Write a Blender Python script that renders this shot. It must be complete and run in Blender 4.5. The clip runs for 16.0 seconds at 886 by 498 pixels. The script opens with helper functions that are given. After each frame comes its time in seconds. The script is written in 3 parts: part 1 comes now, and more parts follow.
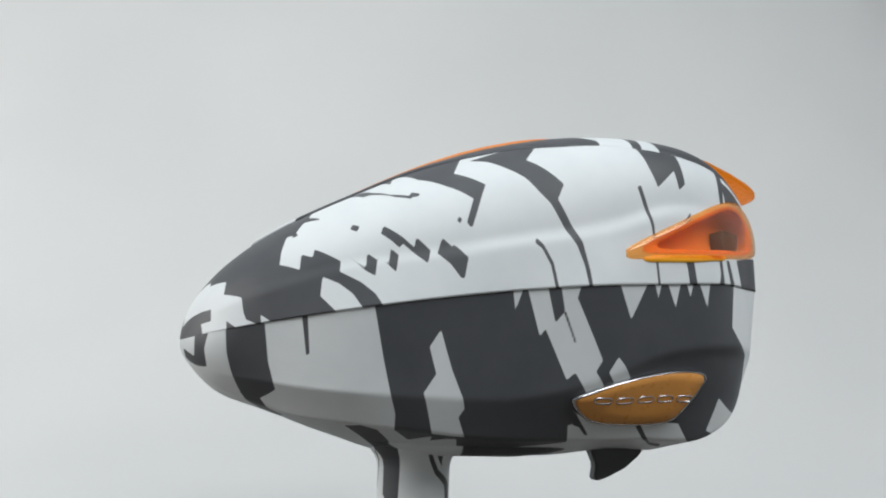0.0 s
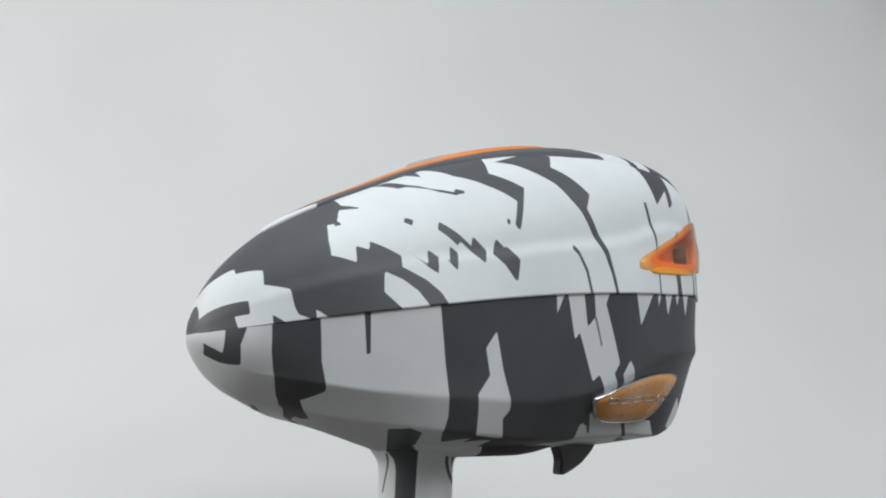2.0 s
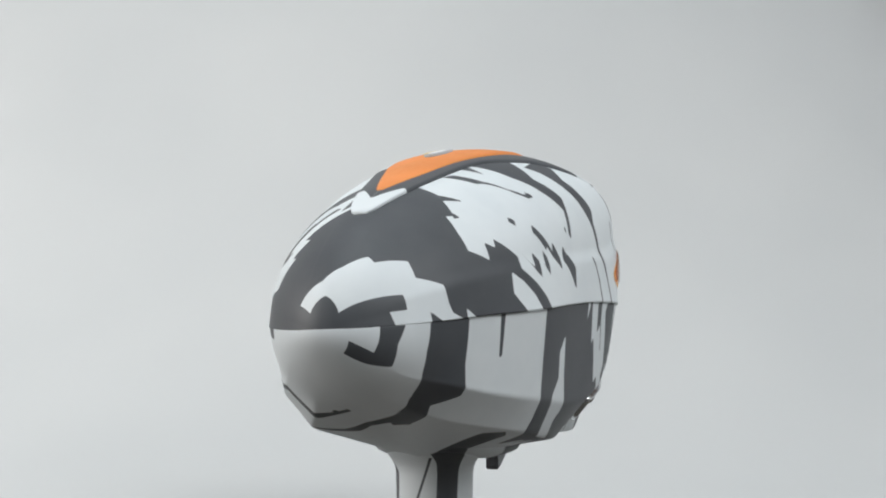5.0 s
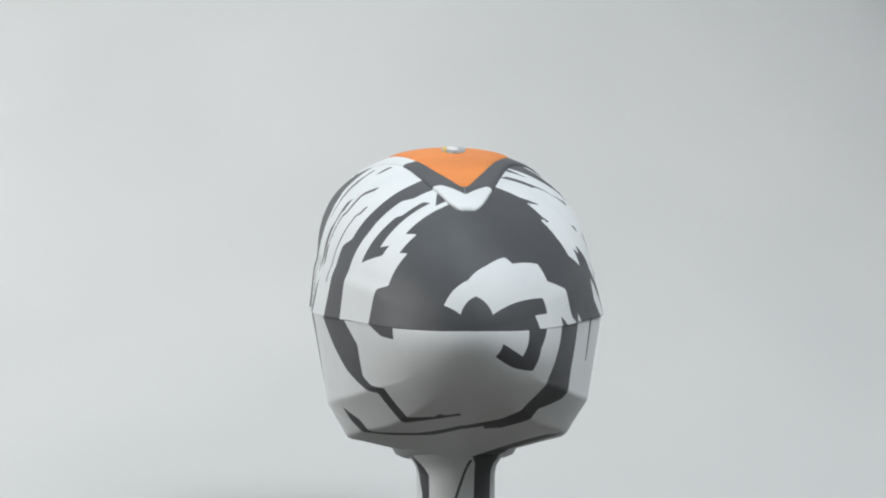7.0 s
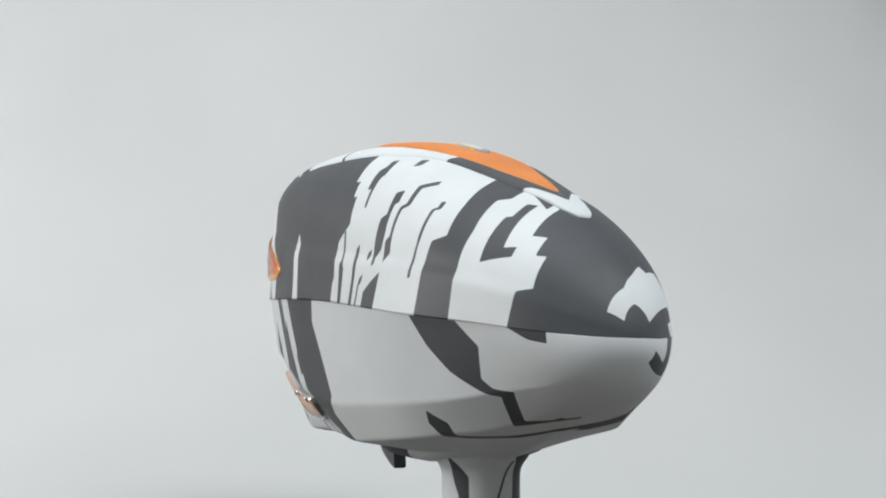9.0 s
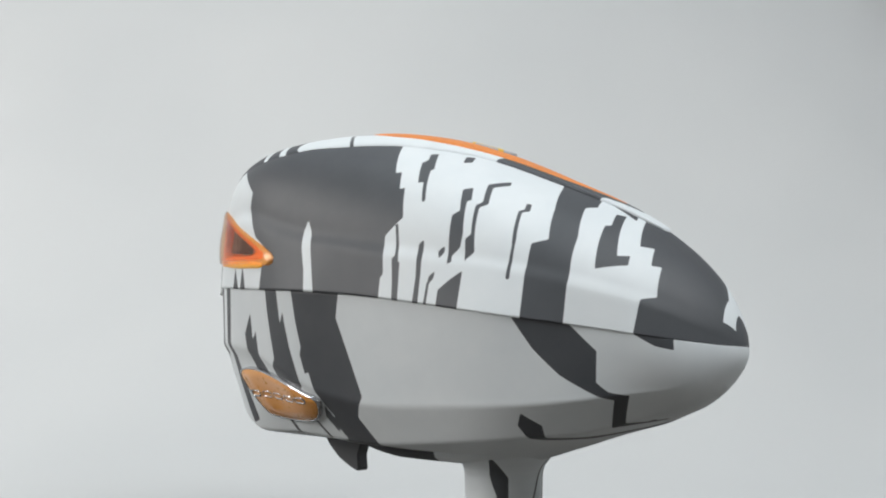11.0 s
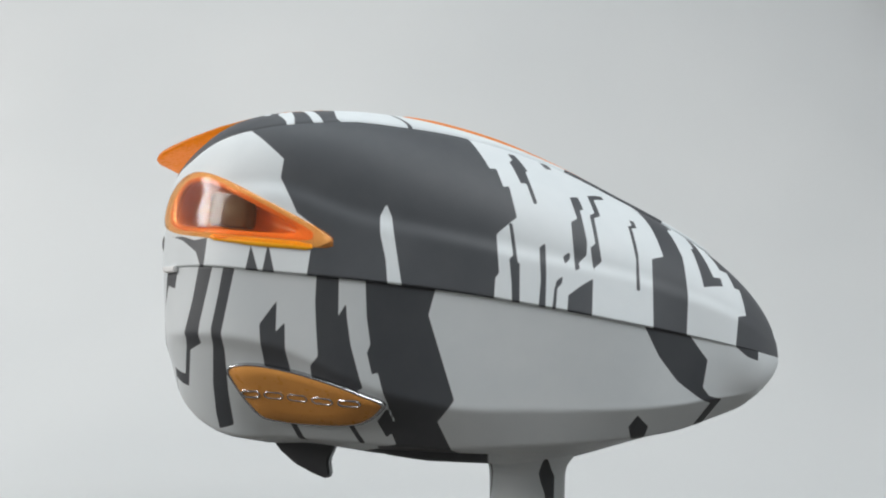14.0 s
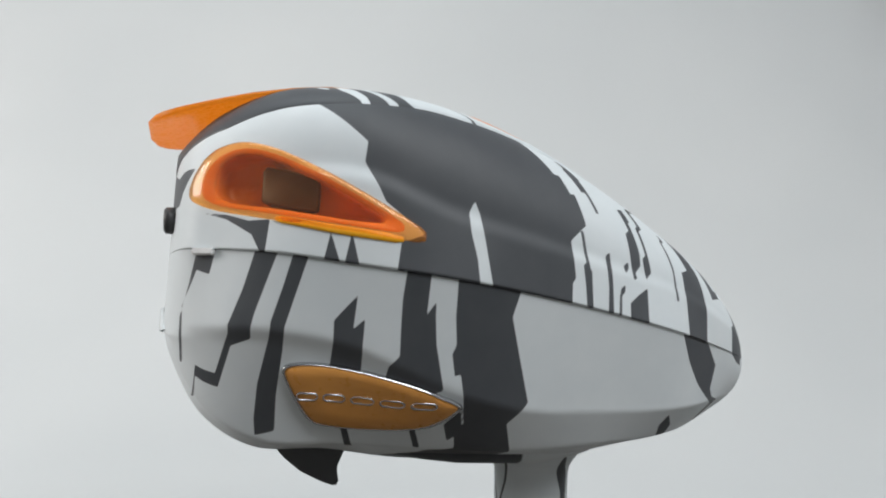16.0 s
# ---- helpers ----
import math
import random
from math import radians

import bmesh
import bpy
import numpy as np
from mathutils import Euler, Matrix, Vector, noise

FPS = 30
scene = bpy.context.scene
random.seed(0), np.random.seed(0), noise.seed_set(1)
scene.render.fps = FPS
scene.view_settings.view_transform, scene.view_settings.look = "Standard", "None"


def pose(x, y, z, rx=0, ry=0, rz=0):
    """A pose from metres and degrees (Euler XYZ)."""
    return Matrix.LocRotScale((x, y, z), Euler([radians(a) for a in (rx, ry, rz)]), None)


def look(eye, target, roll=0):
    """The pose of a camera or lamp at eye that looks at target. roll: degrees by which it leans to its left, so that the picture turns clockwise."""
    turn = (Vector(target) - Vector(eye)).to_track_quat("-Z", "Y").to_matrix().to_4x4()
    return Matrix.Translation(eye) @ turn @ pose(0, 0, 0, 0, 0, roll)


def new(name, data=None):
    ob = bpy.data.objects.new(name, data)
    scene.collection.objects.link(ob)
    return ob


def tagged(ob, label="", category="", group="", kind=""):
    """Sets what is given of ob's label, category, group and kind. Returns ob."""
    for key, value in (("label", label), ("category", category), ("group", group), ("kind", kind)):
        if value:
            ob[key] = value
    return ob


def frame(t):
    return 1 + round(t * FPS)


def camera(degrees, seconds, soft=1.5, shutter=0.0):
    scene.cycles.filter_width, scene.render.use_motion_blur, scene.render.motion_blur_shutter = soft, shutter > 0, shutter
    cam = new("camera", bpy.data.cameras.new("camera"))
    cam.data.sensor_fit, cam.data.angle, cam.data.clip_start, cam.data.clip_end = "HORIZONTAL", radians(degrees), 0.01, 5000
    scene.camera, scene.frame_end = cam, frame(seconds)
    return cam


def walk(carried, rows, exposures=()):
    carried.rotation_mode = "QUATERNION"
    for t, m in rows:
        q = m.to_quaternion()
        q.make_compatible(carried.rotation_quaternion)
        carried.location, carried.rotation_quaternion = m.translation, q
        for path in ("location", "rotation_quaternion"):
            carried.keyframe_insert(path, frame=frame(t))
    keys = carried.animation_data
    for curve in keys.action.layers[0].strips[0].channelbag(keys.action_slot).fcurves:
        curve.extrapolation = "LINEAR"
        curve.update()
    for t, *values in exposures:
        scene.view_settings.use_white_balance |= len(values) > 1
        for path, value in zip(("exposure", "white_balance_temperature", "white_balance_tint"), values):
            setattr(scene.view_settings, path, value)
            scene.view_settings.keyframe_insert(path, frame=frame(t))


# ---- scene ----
# ================= camera =================
MM = 0.0009            # one drawing unit of the loader, in metres
LIFT = 0.1395          # height of the turning axis' origin over the table

cam = camera(57.06, 16.0, soft=2.0)
EYE = (-0.01499, -0.35456, 0.07715)
AIM = (-0.01499, 0.13800, 0.16311)
walk(cam, [(0.0, look(EYE, AIM, 1.74)), (16.0, look(EYE, AIM, 1.74))])

# turn of the loader about the upright axis: seconds, degrees
TURN = [(0.0, 0.00), (0.5, 5.76), (1.0, 11.54), (1.5, 17.27), (2.0, 22.99), (2.5, 28.81), (3.0, 34.58), (3.5, 40.17), (6.0, 66.68), (6.5, 72.26), (7.0, 77.95), (7.5, 83.75), (8.0, 89.39), (8.5, 95.06), (9.0, 100.84), (9.5, 106.45), (12.0, 134.55), (12.5, 140.46), (13.0, 146.36), (13.5, 152.37), (14.0, 158.32), (14.5, 164.47), (15.0, 170.37), (15.5, 176.36), (16.0, 182.50)]

# ================= light =================
scene.view_settings.exposure = -0.36
world = bpy.data.worlds.new("studio_air")
scene.world = world
world.use_nodes = True
world.node_tree.nodes["Background"].inputs[0].default_value = (0.80, 0.86, 0.92, 1)
world.node_tree.nodes["Background"].inputs[1].default_value = 0.25


def area_lamp(name, eye, target, sx, sy, watts, colour):
    d = bpy.data.lights.new(name, "AREA")
    d.shape, d.size, d.size_y, d.energy, d.color = "RECTANGLE", sx, sy, watts, colour
    ob = new(name, d)
    ob.matrix_world = look(eye, target)
    return ob


area_lamp("softbox_overhead", (-0.32, -0.32, 1.85), (-0.18, 0.15, 0.1), 1.3, 0.9, 12.5, (0.87, 0.96, 1.0))
# unseen fill lamp, added behind the camera to brighten the flanks facing it
area_lamp("fill_front", (0.60, -0.95, 1.14), (-0.05, 0.0, 0.12), 1.3, 0.8, 23, (0.97, 0.985, 1.0))
# two strip lamps beside the set
area_lamp("strip_lamp_near", (-1.42, -0.46, 0.56), (0.0, 0.0, 0.20), 0.27, 0.60, 7.5, (1.0, 0.955, 0.92))
area_lamp("strip_lamp_far", (-1.42, -0.14, 0.56), (-0.1, 0.75, 0.55), 0.27, 0.60, 9, (1.0, 0.955, 0.92))

# ================= materials =================


def material(name):
    m = bpy.data.materials.new(name)
    m.use_nodes = True
    nt = m.node_tree
    return m, nt, nt.nodes["Principled BSDF"]


def noise_node(nt, scale, detail=4.0, rough=0.6):
    co = nt.nodes.new("ShaderNodeTexCoord")
    n = nt.nodes.new("ShaderNodeTexNoise")
    n.inputs["Scale"].default_value, n.inputs["Detail"].default_value, n.inputs["Roughness"].default_value = scale, detail, rough
    nt.links.new(co.outputs["Object"], n.inputs["Vector"])
    return n


def ramp(nt, source, lo, hi, a, b):
    r = nt.nodes.new("ShaderNodeMapRange")
    for key, v in (("From Min", lo), ("From Max", hi), ("To Min", a), ("To Max", b)):
        r.inputs[key].default_value = v
    nt.links.new(source, r.inputs["Value"])
    return r.outputs["Result"]


def mix_colour(nt, fac, a, b):
    m = nt.nodes.new("ShaderNodeMix")
    m.data_type = "RGBA"
    nt.links.new(fac, m.inputs["Factor"])
    for sock, v in ((m.inputs["A"], a), (m.inputs["B"], b)):
        if isinstance(v, tuple):
            sock.default_value = (*v, 1)
        else:
            nt.links.new(v, sock)
    return m.outputs["Result"]


def bump(nt, bsdf, source, strength, distance):
    b = nt.nodes.new("ShaderNodeBump")
    b.inputs["Strength"].default_value, b.inputs["Distance"].default_value = strength, distance
    nt.links.new(source, b.inputs["Height"])
    nt.links.new(b.outputs["Normal"], bsdf.inputs["Normal"])


def plain(name, colour, rough=0.5, metal=0.0, vary=0.12, scale=900.0, bumpy=0.08, transmission=0.0, coat=0.0):
    m, nt, p = material(name)
    n = noise_node(nt, scale)
    big = noise_node(nt, scale / 25, 3.0)
    dark = tuple(c * (1 - vary) for c in colour)
    light = tuple(min(1.0, c * (1 + vary)) for c in colour)
    c1 = mix_colour(nt, ramp(nt, big.outputs["Fac"], 0.3, 0.7, 0, 1), dark, light)
    nt.links.new(c1, p.inputs["Base Color"])
    nt.links.new(ramp(nt, n.outputs["Fac"], 0.3, 0.7, max(0.02, rough - 0.05), rough + 0.06), p.inputs["Roughness"])
    p.inputs["Metallic"].default_value = metal
    p.inputs["Transmission Weight"].default_value = transmission
    p.inputs["Coat Weight"].default_value = coat
    if bumpy:
        bump(nt, p, n.outputs["Fac"], bumpy, 0.0002)
    return m


def camo_paint(name):
    """Satin white lacquer with charcoal printed over it; the print's outline is the zero line of the stored 'print' field."""
    m, nt, p = material(name)
    at = nt.nodes.new("ShaderNodeAttribute")
    at.attribute_name = "print"
    fine, broad = noise_node(nt, 2600.0, 3.0), noise_node(nt, 45.0, 3.0)
    white = mix_colour(nt, ramp(nt, broad.outputs["Fac"], 0.3, 0.7, 0, 1), (0.70, 0.755, 0.785), (0.75, 0.80, 0.825))
    dark = mix_colour(nt, ramp(nt, broad.outputs["Fac"], 0.3, 0.7, 0, 1), (0.066, 0.073, 0.083), (0.080, 0.087, 0.097))
    inside = ramp(nt, at.outputs["Fac"], -0.16, 0.16, 0, 1)
    nt.links.new(mix_colour(nt, inside, white, dark), p.inputs["Base Color"])
    nt.links.new(ramp(nt, fine.outputs["Fac"], 0.3, 0.7, 0.46, 0.56), p.inputs["Roughness"])
    p.inputs["Specular IOR Level"].default_value = 0.42
    bump(nt, p, fine.outputs["Fac"], 0.05, 0.0001)
    return m


PAINT = camo_paint("camouflage_lacquer")
ORANGE = plain("translucent_orange_plastic", (1.0, 0.32, 0.022), 0.28, 0, 0.05, 500, 0.01, 0.0, 0.4)


def let_light_through(mat, colour, share):
    """Mixes a diffusing, see-through share into a plastic."""
    nt = mat.node_tree
    tr, mx = nt.nodes.new("ShaderNodeBsdfTranslucent"), nt.nodes.new("ShaderNodeMixShader")
    tr.inputs["Color"].default_value = (*colour, 1)
    mx.inputs["Fac"].default_value = share
    nt.links.new(nt.nodes["Principled BSDF"].outputs["BSDF"], mx.inputs[1])
    nt.links.new(tr.outputs["BSDF"], mx.inputs[2])
    clear, out = nt.nodes.new("ShaderNodeBsdfTransparent"), nt.nodes.new("ShaderNodeMixShader")
    clear.inputs["Color"].default_value = (1.0, 0.60, 0.22, 1)
    out.inputs["Fac"].default_value = 0.38
    nt.links.new(mx.outputs["Shader"], out.inputs[1])
    nt.links.new(clear.outputs["BSDF"], out.inputs[2])
    nt.links.new(out.outputs["Shader"], nt.nodes["Material Output"].inputs["Surface"])


let_light_through(ORANGE, (1.0, 0.46, 0.06), 0.55)
ORANGE_MATT = plain("soft_orange_rubber", (0.78, 0.25, 0.045), 0.5, 0, 0.08, 700, 0.06)
BADGE = plain("orange_badge_enamel", (0.80, 0.36, 0.085), 0.30, 0, 0.04, 400, 0.0, 0.0, 0.2)
SMOKE = plain("dark_lamp_interior", (0.95, 0.26, 0.03), 0.3, 0, 0.25, 300, 0.05)
CHROME = plain("bright_chrome", (0.55, 0.56, 0.58), 0.2, 1.0, 0.05, 600, 0.0)
BLACK = plain("black_plastic", (0.048, 0.048, 0.050), 0.42, 0, 0.15, 900, 0.06)
CHARCOAL = plain("charcoal_plastic", (0.073, 0.078, 0.086), 0.42, 0, 0.12, 900, 0.06)
HOLDER = plain("brown_lamp_socket", (0.055, 0.016, 0.007), 0.55, 0, 0.2, 400, 0.03)
YELLOW = plain("yellow_enamel", (0.75, 0.52, 0.08), 0.35, 0, 0.1, 600, 0.0)
GREY = plain("grey_enamel", (0.42, 0.45, 0.48), 0.35, 0, 0.1, 600, 0.0)
WHITE = plain("white_enamel", (0.8, 0.81, 0.81), 0.35, 0, 0.05, 600, 0.0)


def tinted_cover(name, tint, haze, share):
    """Thin moulded plastic: tinted see-through, a milky share, and a gloss that grows at the edge."""
    m, nt, p = material(name)
    clear, milk, gloss = (nt.nodes.new("ShaderNodeBsdf" + k) for k in ("Transparent", "Diffuse", "Glossy"))
    clear.inputs["Color"].default_value = (*tint, 1)
    n = noise_node(nt, 160.0, 3.0)
    nt.links.new(mix_colour(nt, ramp(nt, n.outputs["Fac"], 0.3, 0.7, 0, 1), haze, tuple(min(1.0, c * 1.15) for c in haze)), milk.inputs["Color"])
    nt.links.new(ramp(nt, n.outputs["Fac"], 0.3, 0.7, 0.07, 0.14), gloss.inputs["Roughness"])
    a, b = nt.nodes.new("ShaderNodeMixShader"), nt.nodes.new("ShaderNodeMixShader")
    a.inputs["Fac"].default_value = share
    nt.links.new(clear.outputs["BSDF"], a.inputs[1])
    nt.links.new(milk.outputs["BSDF"], a.inputs[2])
    fr = nt.nodes.new("ShaderNodeFresnel")
    fr.inputs["IOR"].default_value = 1.5
    nt.links.new(fr.outputs["Fac"], b.inputs["Fac"])
    nt.links.new(a.outputs["Shader"], b.inputs[1])
    nt.links.new(gloss.outputs["BSDF"], b.inputs[2])
    nt.links.new(b.outputs["Shader"], nt.nodes["Material Output"].inputs["Surface"])
    return m


LENS = tinted_cover("clear_orange_lens", (1.0, 0.76, 0.45), (1.0, 0.50, 0.28), 0.06)
LIP = plain("amber_plastic", (1.0, 0.46, 0.015), 0.3, 0, 0.05, 500, 0.0, 0.0, 0.3)
FRAME = tinted_cover("frosted_orange_plastic", (1.0, 0.70, 0.34), (1.0, 0.40, 0.10), 0.30)


def cloth_material(name, a, b):
    m, nt, p = material(name)
    big, fine = noise_node(nt, 1.7, 2.0), noise_node(nt, 420.0, 3.0)
    nt.links.new(mix_colour(nt, ramp(nt, big.outputs["Fac"], 0.3, 0.7, 0, 1), a, b), p.inputs["Base Color"])
    p.inputs["Roughness"].default_value = 0.9
    p.inputs["Specular IOR Level"].default_value = 0.15
    bump(nt, p, fine.outputs["Fac"], 0.08, 0.0006)
    return m


SWEEP = cloth_material("white_backdrop_paper", (0.59, 0.61, 0.62), (0.65, 0.665, 0.67))
TABLE = cloth_material("matt_grey_table", (0.10, 0.092, 0.084), (0.125, 0.115, 0.105))
FLAG_BOARD = cloth_material("reddish_brown_flag_paint", (0.26, 0.19, 0.17), (0.31, 0.23, 0.21))
DIM = cloth_material("mid_grey_wall_paint", (0.26, 0.26, 0.26), (0.31, 0.31, 0.30))
WALL = cloth_material("pale_wall_paint", (0.68, 0.68, 0.67), (0.74, 0.74, 0.73))

# ================= setting =================


def mesh_object(name, bm, mat, smooth=True):
    me = bpy.data.meshes.new(name)
    bm.to_mesh(me)
    bm.free()
    me.materials.append(mat)
    if smooth:
        me.polygons.foreach_set("use_smooth", [True] * len(me.polygons))
    return new(name, me)


def part(name, bm, mat, parent, label="", smooth=True):
    ob = mesh_object(name, bm, mat, smooth)
    ob.parent = parent
    return tagged(ob, label)


def box_bm(x0, x1, y0, y1, z0, z1, bevel=0.0):
    bm = bmesh.new()
    bmesh.ops.create_cube(bm, size=1)
    for v in bm.verts:
        v.co = ((x0 + x1) / 2 + v.co.x * (x1 - x0), (y0 + y1) / 2 + v.co.y * (y1 - y0), (z0 + z1) / 2 + v.co.z * (z1 - z0))
    if bevel:
        bmesh.ops.bevel(bm, geom=bm.edges[:], offset=bevel, segments=2, affect="EDGES")
    return bm


def sweep():
    """The backdrop: paper that lies on the table and curves up into the rear wall, 4 mm thick."""
    prof = [(0.12, 0.0), (0.2, 0.0), (0.28, 0.0)]
    for i in range(1, 19):
        a = radians(90 * i / 18)
        prof.append((0.28 + 0.75 * math.sin(a), 0.75 - 0.75 * math.cos(a)))
    prof += [(1.03, 1.1), (1.03, 1.5), (1.03, 2.0)]
    bm = bmesh.new()
    rows = []
    for i in range(25):
        x = -1.6 + 3.2 * i / 24
        rows.append([bm.verts.new((x, y + 0.006 * math.sin(3.1 * x + 1), z)) for y, z in prof])
    for r, s in zip(rows, rows[1:]):
        for j in range(len(prof) - 1):
            bm.faces.new((r[j], s[j], s[j + 1], r[j + 1]))
    ob = mesh_object("backdrop", bm, SWEEP)
    so = ob.modifiers.new("thickness", "SOLIDIFY")
    so.thickness, so.offset = 0.004, -1
    return tagged(ob, "seamless white paper backdrop curving up behind the table", "backdrop", kind="structure")


sweep()
tagged(mesh_object("floor", box_bm(-1.6, 1.6, -1.2, 0.117, -0.05, 0.0), TABLE, False), "plain matt grey table top", "table top", kind="structure")
tagged(mesh_object("wall_west", box_bm(-1.75, -1.6, -1.2, 1.1, -0.02, 2.0), WALL, False), "pale plain side wall", "wall", kind="structure")
tagged(mesh_object("wall_east", box_bm(1.6, 1.75, -1.2, 1.1, -0.02, 2.0), WALL, False), "pale plain side wall", "wall", kind="structure")
tagged(mesh_object("wall_south", box_bm(-1.6, 1.6, -1.35, -1.2, -0.02, 2.0), DIM, False), "plain grey wall behind the camera", "wall", kind="structure")
tagged(mesh_object("ceiling", box_bm(-1.75, 1.75, -1.35, 1.1, 2.0, 2.1), WALL, False), "pale plain ceiling", "ceiling", kind="structure")

# added board, out of view, that softly shades the backdrop's upper right corner
tagged(mesh_object("shadow_flag", box_bm(0.66, 1.59, 0.84, 0.88, 0.90, 1.99), FLAG_BOARD, False), "plain reddish brown board added out of view to shade the backdrop's upper right corner", "wall", kind="structure")

# ================= the loader's form =================
# Stations every 15 degrees from tail to nose along the body; drawing units.
TAIL, NOSE = -142.0, 136.0
STATIONS = dict(
    w=[0, 37, 50.5, 64.4, 70.3, 73, 67.8, 63.8, 57.6, 43.6, 30.5, 14.5, 0],
    zs=[-17.2, -17.3, -17.7, -19.1, -21.9, -24.7, -28.2, -33.2, -38.6, -43.2, -47.1, -49.5, -50],
    wc=[0, 36.5, 51, 63.8, 70.8, 70.8, 67.2, 62, 54.5, 43, 29.5, 14, 0],
    zc=[0, 1, 5, 9, 9, -2.5, -9.5, -17, -23.2, -30.5, -38.5, -46.5, -50],
    zt=[25, 31, 43.8, 53.8, 56.6, 56.8, 50.2, 37.0, 20.2, 4.2, -13.4, -31.7, -50],
    ex=[2.6, 2.7, 2.9, 3.0, 3.0, 2.65, 2.28, 2.15, 1.95, 1.8, 1.75, 1.8, 1.8],
    wk=[0, 29, 46, 57.5, 61.5, 63.2, 59.4, 55.6, 50.1, 37.3, 21.6, 12.5, 0],
    zk=[-43, -45.5, -46.5, -47, -51.8, -64.3, -72.0, -71.9, -70.7, -67.8, -63.0, -55, -50],
    wl=[0, 21, 34, 39, 38, 41.6, 46.9, 46.9, 39.4, 23.7, 11.9, 5, 0],
    zl=[-38, -55, -77, -89, -89.2, -90.1, -90.6, -87.8, -84.3, -79.6, -70, -56, -50],
    zb=[-42, -60, -82, -94.5, -95, -98.6, -98.4, -99.3, -90.2, -80.2, -72.5, -60.2, -50],)


def station(key, ph):
    v = np.array(STATIONS[key], float)
    e = np.r_[2 * v[0] - v[1], v, 2 * v[-1] - v[-2]]
    t = np.clip(ph / 15.0, 0, 12 - 1e-9)
    i = t.astype(int)
    s = t - i
    a, b, c, d = e[i], e[i + 1], e[i + 2], e[i + 3]
    return b + 0.5 * s * (c - a + s * (2 * a - 5 * b + 4 * c - d + s * (3 * (b - c) + d - a)))


def resample(pts, n):
    """Even spacing along each section; pts is stations x points x 2."""
    seg = np.linalg.norm(np.diff(pts, axis=1), axis=2) + 1e-9
    cum = np.concatenate([np.zeros((len(pts), 1)), np.cumsum(seg, 1)], 1)
    out = np.empty((len(pts), n, 2))
    for i in range(len(pts)):
        q = np.linspace(0, cum[i, -1], n)
        for k in range(2):
            out[i, :, k] = np.interp(q, cum[i], pts[i, :, k])
    return out


def soften(pts, steps, mirror):
    """Rounds the corners of the sections; the last point lies on the middle plane."""
    p = pts.copy()
    for _ in range(steps):
        ext = p[:, -2:-1] * np.array([-1.0, 1.0]) if mirror else p[:, -1:]
        q = np.concatenate([p, ext], 1)
        p[:, 1:] = 0.25 * q[:, :-2] + 0.5 * q[:, 1:-1] + 0.25 * q[:, 2:]
    return p


NPH, NV = 481, 120
PHI = np.linspace(0, 180, NPH)
XS = (TAIL + NOSE) / 2 - (NOSE - TAIL) / 2 * np.cos(np.radians(PHI))
G = {k: station(k, PHI) for k in STATIONS}
for k in ("w", "wc", "wk", "wl"):
    G[k] = np.maximum(G[k], 0)


def upper_half():
    cols = [np.stack([G["w"] + (G["wc"] - G["w"]) * s, G["zs"] + (G["zc"] - G["zs"]) * s], 1) for s in np.linspace(0, 1, 8, endpoint=False)]
    q = 2 / G["ex"]
    for a in np.linspace(0, np.pi / 2, 40):
        cols.append(np.stack([G["wc"] * abs(np.cos(a)) ** q, G["zc"] + (G["zt"] - G["zc"]) * np.sin(a) ** q], 1))
    p = resample(np.stack(cols, 1), NV)
    # a narrow ledge above the shoulder crease; the dome starts a little further in
    ledge = np.interp(PHI, (18, 36, 60, 90, 120, 150, 168), (0, 1.2, 1.6, 1.6, 1.4, 0.8, 0))[:, None]
    over = p[:, :, 1] - G["zc"][:, None]
    rise = np.clip(over / 6.0, 0, 1)
    fade = np.clip(1 - (over - 6.0) / 32, 0, 1)
    p[:, :, 0] = np.maximum(p[:, :, 0] - ledge * rise * rise * (3 - 2 * rise) * fade * (p[:, :, 0] > 8), 0)
    return soften(p, 4, True)


def lower_half():
    step = np.interp(PHI, (10, 20, 34, 62, 82), (0, 1.2, 3.4, 3.6, 0))
    drop = np.interp(PHI, (62, 82), (4.5, 1.2))
    pts = [(np.maximum(G["w"] - 0.9, 0), G["zs"]), (G["wk"] + step * 0.55, G["zk"]), (np.maximum(G["wk"] - step * 0.45, 0), G["zk"] - drop), (G["wl"], G["zl"]), (0 * XS, G["zb"])]
    cols = []
    for (y0, z0), (y1, z1) in zip(pts, pts[1:]):
        for s in np.linspace(0, 1, 10, endpoint=False):
            cols.append(np.stack([y0 + (y1 - y0) * s, z0 + (z1 - z0) * s], 1))
    cols.append(np.stack(pts[-1], 1))
    p = resample(np.stack(cols, 1), NV)
    crisp = soften(p, 3, True)
    arc = [np.stack([G["w"] * abs(np.cos(a)) ** 0.88, G["zs"] + (G["zb"] - G["zs"]) * np.sin(a) ** 0.88], 1) for a in np.linspace(0, np.pi / 2, 60)]
    round_ = resample(np.stack(arc, 1), NV)
    k = np.clip((PHI - 126) / 36, 0, 1)[:, None, None]
    k = k * k * (3 - 2 * k)
    return crisp * (1 - k) + round_ * k


def whole(half):
    """Both sides: v runs 0 at the seam of one side, 1 on the middle plane, 2 at the seam of the other."""
    mirror = half[:, -2::-1] * np.array([-1.0, 1.0])
    sec = np.concatenate([half, mirror], 1)
    x = np.repeat(XS[:, None], sec.shape[1], 1)[..., None]
    return np.concatenate([x, sec], 2)


UPPER, LOWER = whole(upper_half()), whole(lower_half())


